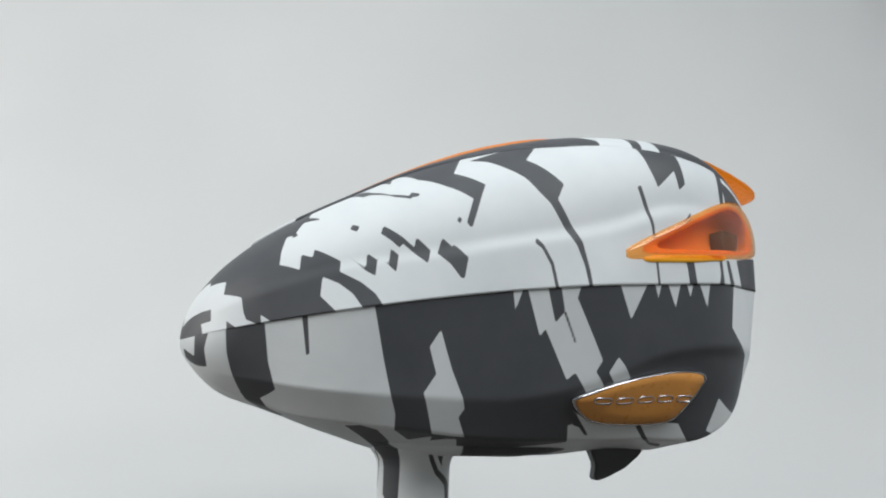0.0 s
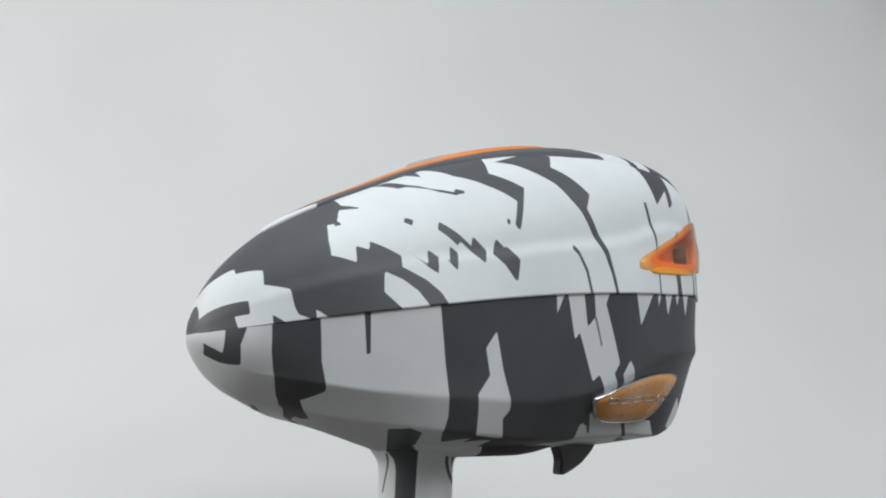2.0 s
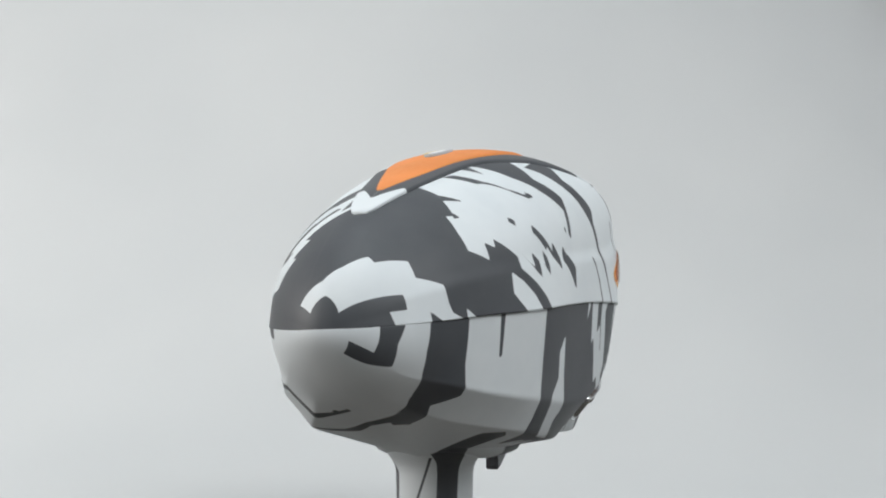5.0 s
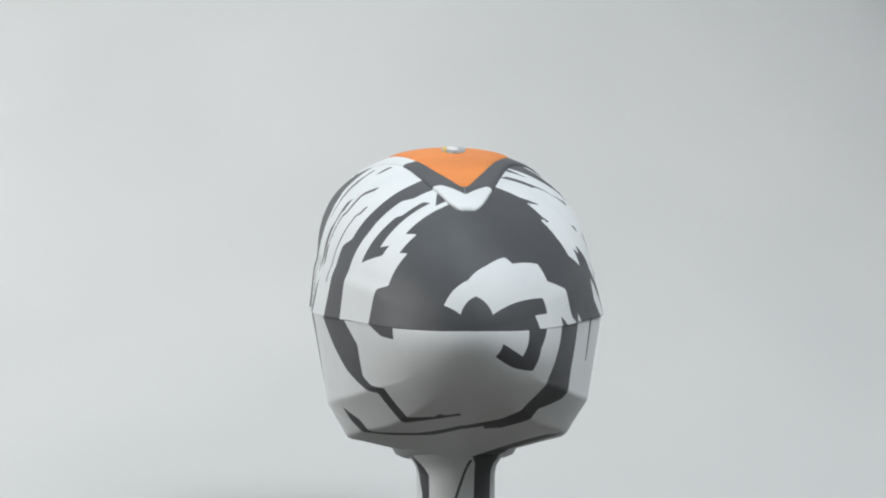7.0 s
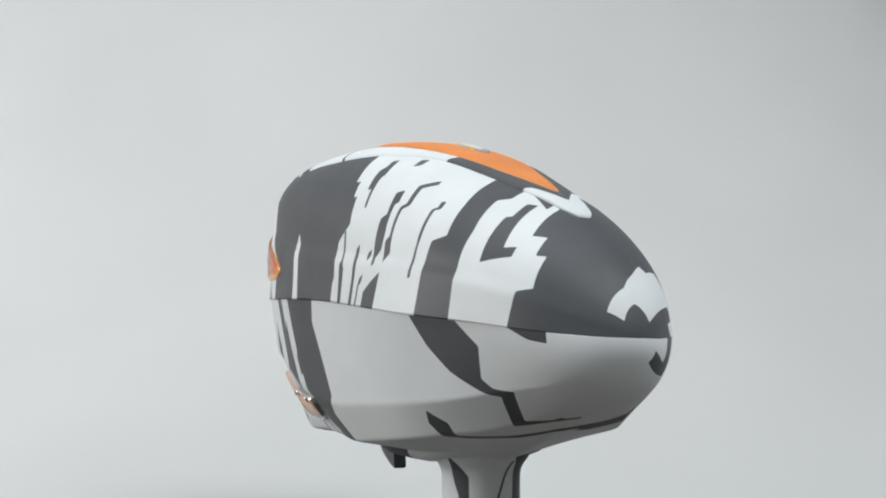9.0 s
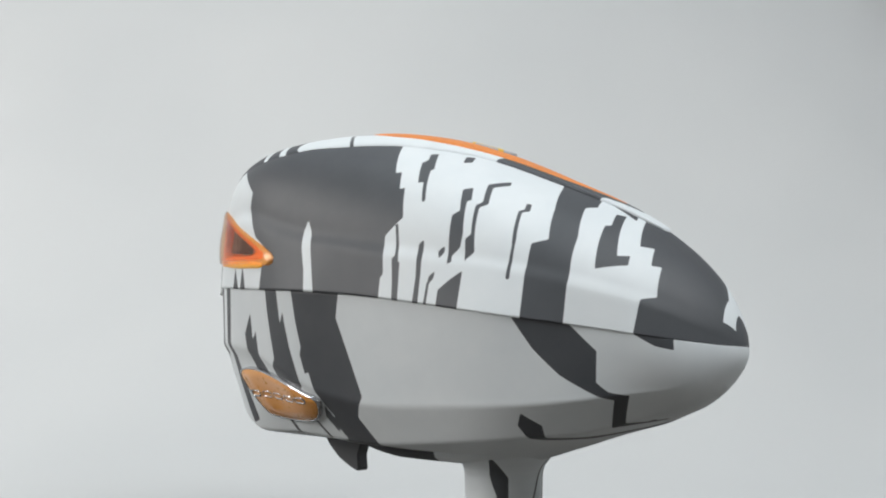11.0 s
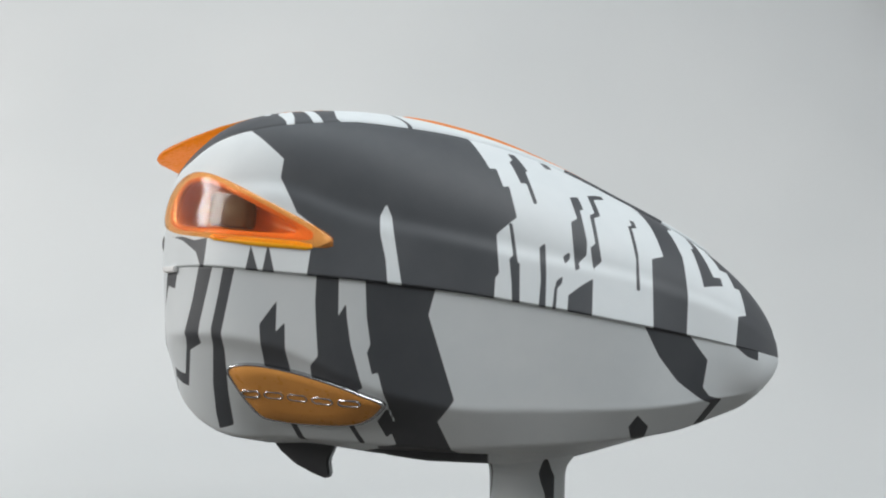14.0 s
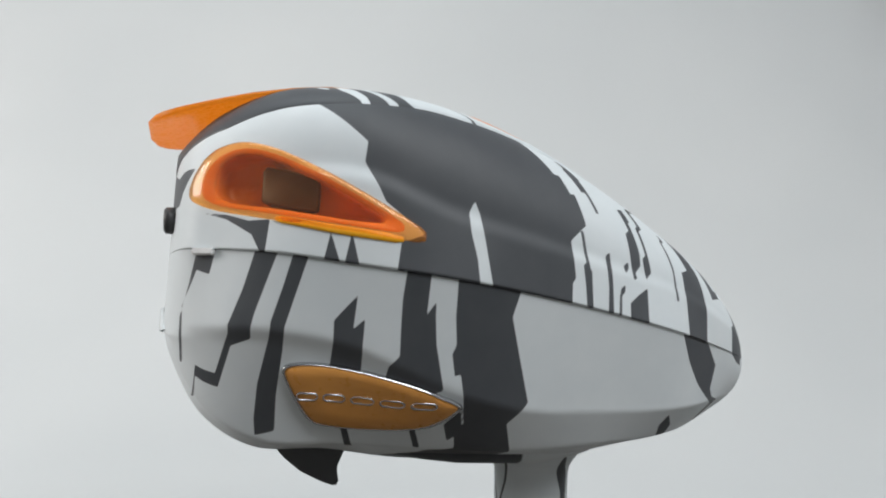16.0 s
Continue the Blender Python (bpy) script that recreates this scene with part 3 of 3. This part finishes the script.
lay(STRIP_PRINT, "w", (58.6, 1.330), (60.6, 1.330), (66.3, 1.486), (67.4, 1.540), (65.4, 1.540), (64.5, 1.495))
lay(STRIP_PRINT, "w", (74.1, 0.700), (69.3, 0.673), (65.1, 0.647), (65.9, 0.460), (71.8, 0.460), (71.9, 0.600), (73.3, 0.641))
lay(STRIP_PRINT, "w", (62.4, 0.650), (59.8, 0.620), (59.6, 0.460), (64.2, 0.460))
lay(STRIP_PRINT, "d", (74.7, 1.260), (76.8, 1.289), (82.4, 1.418), (81.6, 1.423))


def shell_mesh(name, grid, prints, holes, parent, label):
    nu, nv = grid.shape[:2]
    U, V = np.meshgrid(np.linspace(0, 180, nu), np.linspace(0, 2, nv), indexing="ij")
    field = print_field(prints, U, V).ravel()
    cut = np.zeros((nu, nv), bool)
    for h in holes:
        cut |= inside_of(h, U, V) > -1.6
    idx = np.arange(nu * nv).reshape(nu, nv)
    quads = np.stack([idx[:-1, :-1], idx[1:, :-1], idx[1:, 1:], idx[:-1, 1:]], -1)
    keep = ~(cut[:-1, :-1] & cut[1:, :-1] & cut[1:, 1:] & cut[:-1, 1:])
    quads = quads[keep]
    if grid is UPPER:
        quads = quads[:, ::-1]
    me = bpy.data.meshes.new(name)
    me.from_pydata((grid.reshape(-1, 3) * MM).tolist(), [], quads.tolist())
    at = me.attributes.new("print", "FLOAT", "POINT")
    at.data.foreach_set("value", field)
    me.polygons.foreach_set("use_smooth", [True] * len(me.polygons))
    me.materials.append(PAINT)
    ob = new(name, me)
    ob.parent = parent
    so = ob.modifiers.new("wall", "SOLIDIFY")
    so.thickness, so.offset = 1.6 * MM, -1
    return tagged(ob, label)


def ring_bm(rings, close_last=True):
    """Skins closed rings of points in order; the last ring is capped."""
    bm = bmesh.new()
    vs = [[bm.verts.new(p) for p in r] for r in rings]
    for a, b in zip(vs, vs[1:]):
        for i in range(len(a)):
            j = (i + 1) % len(a)
            bm.faces.new((a[i], a[j], b[j], b[i]))
    if close_last:
        bm.faces.new(vs[-1])
    bmesh.ops.recalc_face_normals(bm, faces=bm.faces[:])
    return bm


def patch_rings(grid, poly, steps, profile):
    """Rings of a raised piece that follows a shell: profile holds (scale about the middle, lift)."""
    p = chaikin(poly, steps)
    c = p.mean(0)
    return [on(grid, *(c + (p - c) * s).T, lift=h)[0] * MM for s, h in profile]


def lamp(parent, side):
    poly, inner = (LAMP, LAMP_INNER) if side < 0 else (mirrored(LAMP), mirrored(LAMP_INNER))
    p, q = chaikin(poly, 2), chaikin(inner, 2)

    def even(r, n=96):
        s = np.r_[0, np.cumsum(np.linalg.norm((np.roll(r, -1, 0) - r) * (2.3, 95), axis=1))]
        w = np.linspace(0, s[-1], n, endpoint=False)
        e = np.r_[r, r[:1]]
        return np.stack([np.interp(w, s, e[:, i]) for i in range(2)], 1)
    p, q = even(p), even(q)
    mid = lambda f: p * (1 - f) + q * f
    rim = [on(UPPER, *r.T, lift=h)[0] * MM for r, h in ((p, -0.3), (p, 0.3), (mid(0.5), 0.5), (mid(0.92), 0.45), (q, -0.4))]
    body = part("lens_frame", ring_bm(rim, False), FRAME, parent, "translucent orange lamp frame")
    c = q.mean(0)
    bowl = [on(UPPER, *r.T, lift=h)[0] * MM for r, h in ((mid(0.52), 0.15), (mid(0.93), 0.25), (mid(0.98), -0.3), (mid(0.98), -3.0), (mid(0.97), -8.5), (c + (q - c) * 0.9, -10.5), (c + (q - c) * 0.5, -11.5))]
    part("reflector", ring_bm(bowl), SMOKE, body, "dark amber lamp interior")
    # a dark lamp block across the housing
    rect = np.array([(38.5, 1.715), (39.5, 1.705), (50, 1.745), (51, 1.755), (51, 1.85), (50, 1.858), (39.5, 1.838), (38.5, 1.825)])
    if side > 0:
        rect = np.stack([rect[:, 0] - 12.0, 2 - rect[:, 1]], 1)
    m = rect.mean(0)
    blk = [on(UPPER, *(m + (rect - m) * s).T, lift=h)[0] * MM for s, h in ((1, -11.0), (1, -5.0), (0.93, -4.4))]
    part("bulb_holder", ring_bm(blk), HOLDER, body, "dark brown bulb holder")
    cover = [on(UPPER, *r.T, lift=h)[0] * MM for r, h in ((p, 0.1), (p, 0.5), (mid(0.08), 1.0), (mid(0.3), 1.4), (mid(0.7), 1.6), (c + (q - c) * 0.9, 1.75), (c + (q - c) * 0.5, 1.9), (c + (q - c) * 0.15, 1.95))]
    lens = part("lens", ring_bm(cover), LENS, body, "clear glossy orange lens")
    lens.visible_shadow = False
    body.visible_shadow = False
    lip = LAMP_LIP if side < 0 else mirrored(LAMP_LIP)
    part("lens_lip", ring_bm(patch_rings(UPPER, lip, 1, [(1, -0.5), (1, 0.35), (0.97, 0.5), (0.4, 0.55)])), LIP, body, "bright amber lower lip")


def plaque(parent, side):
    poly = PLAQUE if side < 0 else mirrored(PLAQUE)
    face = part("badge", ring_bm(patch_rings(LOWER, poly, 1, [(0.975, -1.0), (0.975, 1.6), (0.955, 2.1), (0.6, 2.4), (0.3, 2.45)])), BADGE, parent, "orange enamel badge")
    part("badge_rim", ring_bm(patch_rings(LOWER, poly, 1, [(1.02, -0.8), (1.02, 1.2), (1.008, 1.9), (0.985, 2.1), (0.97, 1.2)]), False), CHROME, face, "chrome rim")
    # five plain raised marks in a row, thin chrome outlines round orange
    for i in range(5):
        a, b = 50.6 + 5.1 * i, 54.8 + 5.1 * i
        row = np.interp([a, b], (51, 60, 66, 71, 76), (1.523, 1.524, 1.532, 1.545, 1.566))
        h = 0.031
        pts = np.array([(a + (b - a) * x, row[0] + (row[1] - row[0]) * x + h * y) for x, y in ((0, 0.3), (0.14, 0), (0.5, 0), (0.86, 0), (1, 0.3), (1, 0.7), (0.86, 1), (0.5, 1), (0.14, 1), (0, 0.7))])
        if side > 0:
            pts[:, 1] = 2 - pts[:, 1]
        m = pts.mean(0)
        rings = [on(LOWER, *(m + (pts - m) * np.array(k)).T, lift=l)[0] * MM for k, l in (((1, 1), 2.0), ((1, 1), 2.6), ((0.94, 0.86), 2.72), ((0.87, 0.64), 2.6), ((0.87, 0.62), 2.0))]
        part("badge_mark", ring_bm(rings, False), CHROME, face, "raised chrome mark")


STRIP_U = [4, 9, 14, 20, 30, 42, 52, 60, 66, 72, 79, 84, 90, 96, 105, 112, 120, 130, 136, 140, 142, 143]
STRIP_V = [0.34, 0.38, 0.44, 0.48, 0.52, 0.53, 0.53, 0.515, 0.49, 0.45, 0.425, 0.39, 0.345, 0.315, 0.25, 0.215, 0.185, 0.15, 0.12, 0.09, 0.065, 0.03]
STRIP_LIFT = np.interp(STRIP_U, (30, 60, 90), (0.7, 0.8, 1.4))
INSERT_U = [75, 76, 79, 85, 96, 109, 120, 126, 130, 132.8]
INSERT_V = [0.02, 0.20, 0.25, 0.27, 0.24, 0.185, 0.12, 0.075, 0.04, 0.004]


def top_band(name, us, vs, lift, edge, mat, parent, label, n=25, steps=140, prints=None):
    """A band that follows the crown of the upper shell, with rounded sides and a closed underside."""
    u = np.linspace(us[0], us[-1], steps)
    w = np.interp(u, us, vs)
    q = np.linspace(-1, 1, n)
    U = np.repeat(u[:, None], n, 1)
    V = 1 + w[:, None] * q[None]
    end = np.clip(np.minimum(np.arange(steps), np.arange(steps)[::-1]) / 3.0, 0, 1)[:, None]
    prof = np.clip((1 - abs(q)) / edge, 0, 1)[None]
    h = np.interp(u, us, np.broadcast_to(lift, len(us)))[:, None] * np.sqrt(1 - (1 - prof) ** 2) * np.sqrt(1 - (1 - end) ** 2) - 0.3
    top = on(UPPER, U.ravel(), V.ravel(), h.ravel())[0].reshape(steps, n, 3) * MM
    idx = np.arange(steps * n).reshape(steps, n)
    quads = np.stack([idx[:-1, :-1], idx[:-1, 1:], idx[1:, 1:], idx[1:, :-1]], -1).reshape(-1, 4)
    me = bpy.data.meshes.new(name)
    me.from_pydata(top.reshape(-1, 3).tolist(), [], quads.tolist())
    if prints is not None:
        at = me.attributes.new("print", "FLOAT", "POINT")
        at.data.foreach_set("value", print_field(prints, U, V).ravel())
    me.polygons.foreach_set("use_smooth", [True] * len(me.polygons))
    me.materials.append(mat)
    ob = new(name, me)
    ob.parent = parent
    so = ob.modifiers.new("wall", "SOLIDIFY")
    so.thickness, so.offset = 1.0 * MM, -1
    return tagged(ob, label)


def spoiler(parent):
    """The orange tail wing: rises from the crown and runs out level behind the tail."""
    rows = [(-34, 57.2, 1.2, 12), (-44, 58.6, 2.2, 25), (-54, 59.3, 3.0, 33), (-68, 59.4, 4.0, 38.5), (-84, 58.6, 4.8, 41), (-98, 56.2, 5.0, 41.5), (-114, 52.4, 4.8, 40), (-128, 48.1, 4.4, 37), (-138, 45.0, 4.6, 33.5), (-144, 43.1, 4.8, 30.5), (-148.5, 41.7, 4.8, 26.5), (-151.5, 40.6, 4.4, 22), (-153.5, 39.6, 3.6, 18), (-154.3, 38.4, 1.4, 14)]
    rows = np.array(rows, float)
    xs = np.linspace(rows[0, 0], rows[-1, 0], 40)
    z, th, hw = (np.interp(-xs, -rows[:, 0], rows[:, i]) for i in (1, 2, 3))
    rings = []
    for x, zt, t, w in zip(xs, z, th, hw):
        ring = []
        for a in np.linspace(0, 2 * np.pi, 36, endpoint=False):
            c, s = np.cos(a), np.sin(a)
            y = w * np.sign(c) * abs(c) ** 0.45
            zz = zt - t / 2 + t / 2 * np.sign(s) * abs(s) ** 0.6 - 3.8 * (y / w) ** 2 * (w / 41) ** 2
            ring.append(Vector((x, y, zz)) * MM)
        rings.append(ring)
    bm = ring_bm(rings)
    part("tail_spoiler", bm, ORANGE, parent, "translucent orange tail wing")


def extrude_profile(outline, half, bevel):
    bm = bmesh.new()
    f = bm.faces.new([bm.verts.new((x * MM, -half * MM, z * MM)) for x, z in outline])
    r = bmesh.ops.extrude_face_region(bm, geom=[f])
    for v in [g for g in r["geom"] if isinstance(g, bmesh.types.BMVert)]:
        v.co.y = half * MM
    bmesh.ops.recalc_face_normals(bm, faces=bm.faces[:])
    bmesh.ops.bevel(bm, geom=bm.edges[:], offset=bevel * MM, segments=2, affect="EDGES")
    return bm


NECK = (26.0, 0.0)
NECK_PRINT = []
NECK_PRINT.append([(291, -95.9), (295, -95.5), (305, -99.7), (315, -103.5), (315, -112.0), (312, -118.5), (301, -118.5), (298, -111.0), (291, -105.8), (288, -102.2)])
NECK_PRINT.append([(2, -88.0), (58, -88.0), (57, -97.0), (54, -117.5), (22, -116.7), (24, -100.0)])
NECK_PRINT.append([(13, -96.8), (17, -96.8), (-4, -114.2), (-8, -114.2)])
NECK_PRINT.append([(22, -97.6), (52, -97.1), (51, -125.0), (28, -125.0)])
NECK_PRINT.append([(96, -97.2), (102, -97.2), (119, -104.8), (148, -110.3), (156, -121.0), (140, -121.0), (135, -112.0), (113, -106.8), (101, -100.4)])
NECK_PRINT.append([(108, -97.2), (121, -97.2), (127, -103.6), (119, -101.0)])
NECK_PRINT.append([(206, -99.0), (211, -99.0), (206, -108.0), (194, -117.0), (189, -117.0), (201, -108.0)])
NECK_PRINT.append([(165, -98.0), (170, -98.0), (178, -111.0), (187, -118.5), (182, -118.5), (172, -110.0)])


def feed_neck(parent):
    """A hollow tube below the belly with a flared root; its chart is (degrees round, height)."""
    prof = [(23, -91.0), (21, -96.0), (18.8, -98.8), (17.7, -100.8), (17.1, -103.5), (16.9, -110), (16.8, -118), (16.7, -126), (16.6, -138), (16.6, -152), (16.0, -154.0), (13.6, -154.0), (13.4, -150), (13.4, -95)]
    pr = np.array(prof, float)
    s = np.r_[0, np.cumsum(np.linalg.norm(np.diff(pr, axis=0), axis=1))]
    w = np.linspace(0, s[-1], 170)
    r, z = np.interp(w, s, pr[:, 0]), np.interp(w, s, pr[:, 1])
    n = 160
    a = np.linspace(0, 360, n, endpoint=False)
    A, Z = np.meshgrid(a, z, indexing="ij")
    R = np.repeat(r[None], n, 0)
    pts = np.stack([NECK[0] + R * np.cos(np.radians(A)), NECK[1] + R * np.sin(np.radians(A)), Z], -1)
    idx = np.arange(n * len(z)).reshape(n, len(z))
    nx = np.roll(idx, -1, 0)
    quads = np.stack([idx[:, :-1], idx[:, 1:], nx[:, 1:], nx[:, :-1]], -1).reshape(-1, 4)
    field = np.full(A.shape, -5.0)
    for poly in NECK_PRINT:
        for turn in (-360, 0, 360):
            field = np.maximum(field, inside_of([((x + turn) * 0.13, y / 95) for x, y in poly], A * 0.13, Z / 95))
    me = bpy.data.meshes.new("feed_neck")
    me.from_pydata((pts.reshape(-1, 3) * MM).tolist(), [], quads.tolist())
    at = me.attributes.new("print", "FLOAT", "POINT")
    at.data.foreach_set("value", np.clip(field, -3, 3).ravel())
    me.polygons.foreach_set("use_smooth", [True] * len(me.polygons))
    me.materials.append(PAINT)
    ob = new("feed_neck", me)
    ob.parent = parent
    return tagged(ob, "white and charcoal printed feed tube")


def belly_plate(parent):
    """A thin rounded plate under the belly round the root of the feed tube; charcoal behind, with one charcoal band across its front."""
    n, cx = 120, 1.0
    a = np.linspace(0, 2 * np.pi, n, endpoint=False)
    outline = np.stack([54.0 * np.sign(np.cos(a)) * abs(np.cos(a)) ** 0.75, 28.0 * np.sign(np.sin(a)) * abs(np.sin(a)) ** 0.7], 1)
    profile = [(1.05, -84.0), (1.02, -93.0), (1.0, -96.6), (0.96, -98.4), (0.88, -99.5), (0.8, -100.2)] + [(k, -100.4) for k in np.linspace(0.74, 0.1, 11)]
    rings = [[Vector((cx + x * k, y * k, z + 2.0 + 0.13 * max(0.0, x * k - 18) + 0.07 * max(0.0, -18 - x * k))) * MM for x, y in outline] for k, z in profile]
    ob = part("belly_plate", ring_bm(rings), PAINT, parent, "smooth belly plate")
    field = []
    for v in ob.data.vertices:
        x, y = v.co.x / MM, v.co.y / MM
        field.append(max(10.0 - x, 7.5 - abs((x - 40.0) * 0.55 - (y - 10.0) * 0.83) if y > -2 else -3.0) / 3)
    at = ob.data.attributes.new("print", "FLOAT", "POINT")
    at.data.foreach_set("value", np.clip(field, -3, 3))


def turned(profile, axis_from, axis, segs=32):
    """A turned solid: profile of (radius, along) about an axis."""
    m = Vector(axis).to_track_quat("Z", "Y").to_matrix().to_4x4()
    m.translation = Vector(axis_from) * MM
    rings = [[m @ (Vector((r * math.cos(2 * math.pi * i / segs), r * math.sin(2 * math.pi * i / segs), h)) * MM) for i in range(segs)] for r, h in profile]
    return ring_bm(rings)


def loader():
    root = tagged(new("paintball_loader"), "white and charcoal camouflage paintball loader with orange plastic trim", "paintball loader")
    holes = [LAMP_INNER, mirrored(LAMP_INNER)]
    shell_mesh("upper_shell", UPPER, UPPER_PRINT, holes, root, "satin white upper shell with charcoal camouflage print")
    shell_mesh("lower_shell", LOWER, LOWER_PRINT, [], root, "satin white lower shell with charcoal camouflage print")
    for side in (-1, 1):
        lamp(root, side)
        plaque(root, side)
    top_band("top_strip", STRIP_U, STRIP_V, STRIP_LIFT, 0.10, PAINT, root, "printed strip along the crown", 41, 220, STRIP_PRINT)
    insert = top_band("top_insert", INSERT_U, INSERT_V, (0.9, 1.4, 2.0, 2.4, 2.4, 1.65, 1.52, 1.48, 1.48, 1.44), 0.22, ORANGE_MATT, root, "soft orange crown insert")
    # oval emblem on the insert: plain bands of colour
    for name, mat, v0, v1, h in (("emblem_oval", GREY, -0.05, 0.05, 2.75), ("emblem_band", WHITE, -0.02, 0.03, 2.9), ("emblem_spot", YELLOW, 0.028, 0.046, 2.9)):
        ring = [(99.5 + 5.5 * math.cos(a) * (1 if name == "emblem_oval" else 0.7), 1 + (v0 + v1) / 2 + (v1 - v0) / 2 * math.sin(a)) for a in np.linspace(0, 2 * np.pi, 24, endpoint=False)]
        rings = [on(UPPER, *np.array(ring).T, lift=h - 1.2)[0] * MM, on(UPPER, *np.array(ring).T, lift=h)[0] * MM]
        part(name, ring_bm(rings), mat, insert, "plain coloured emblem")
    spoiler(root)
    part("release_lever", extrude_profile([(-92.8, -94.0), (-89.4, -98.2), (-81.7, -104.2), (-72.2, -108.6), (-66.4, -110.4), (-64.8, -109.3), (-66.0, -102.4), (-64.3, -98.3), (-62.2, -92.8)], 3.4, 0.7), CHARCOAL, root, "black hooked release lever", False)
    feed_neck(root)
    belly_plate(root)
    # the tail latch that clasps the two shells at the seam
    hook = part("seam_latch", box_bm(-1.8 * MM, 1.8 * MM, -4.5 * MM, 4.5 * MM, -1.3 * MM, 1.3 * MM, 0.5 * MM), WHITE, root, "small white seam latch", False)
    hook.matrix_local = pose(-128.4 * MM, -46.6 * MM, -18.6 * MM, 0, 0, 58)
    part("tail_knob", turned([(4.6, -3), (4.6, 3.2), (5.4, 3.6), (5.4, 6.6), (4.4, 7.6), (1.5, 7.8)], (-137.0, -20.0, -3.6), (-1, 0, -0.05)), BLACK, root, "small black tail knob")
    return root


LOADER = loader()


def motions():
    home = Matrix(((-0.96902, 0.24686, -0.00819, -0.00279), (-0.24700, -0.96848, 0.03213, 0.01096), (0.00000, 0.03316, 0.99945, -0.00038), (0.00000, 0.00000, 0.00000, 1.00000)))
    lift = Matrix.Translation((0, 0, LIFT))
    walk(LOADER, [(t, lift @ Matrix.Rotation(radians(a), 4, "Z") @ home) for t, a in TURN])


motions()
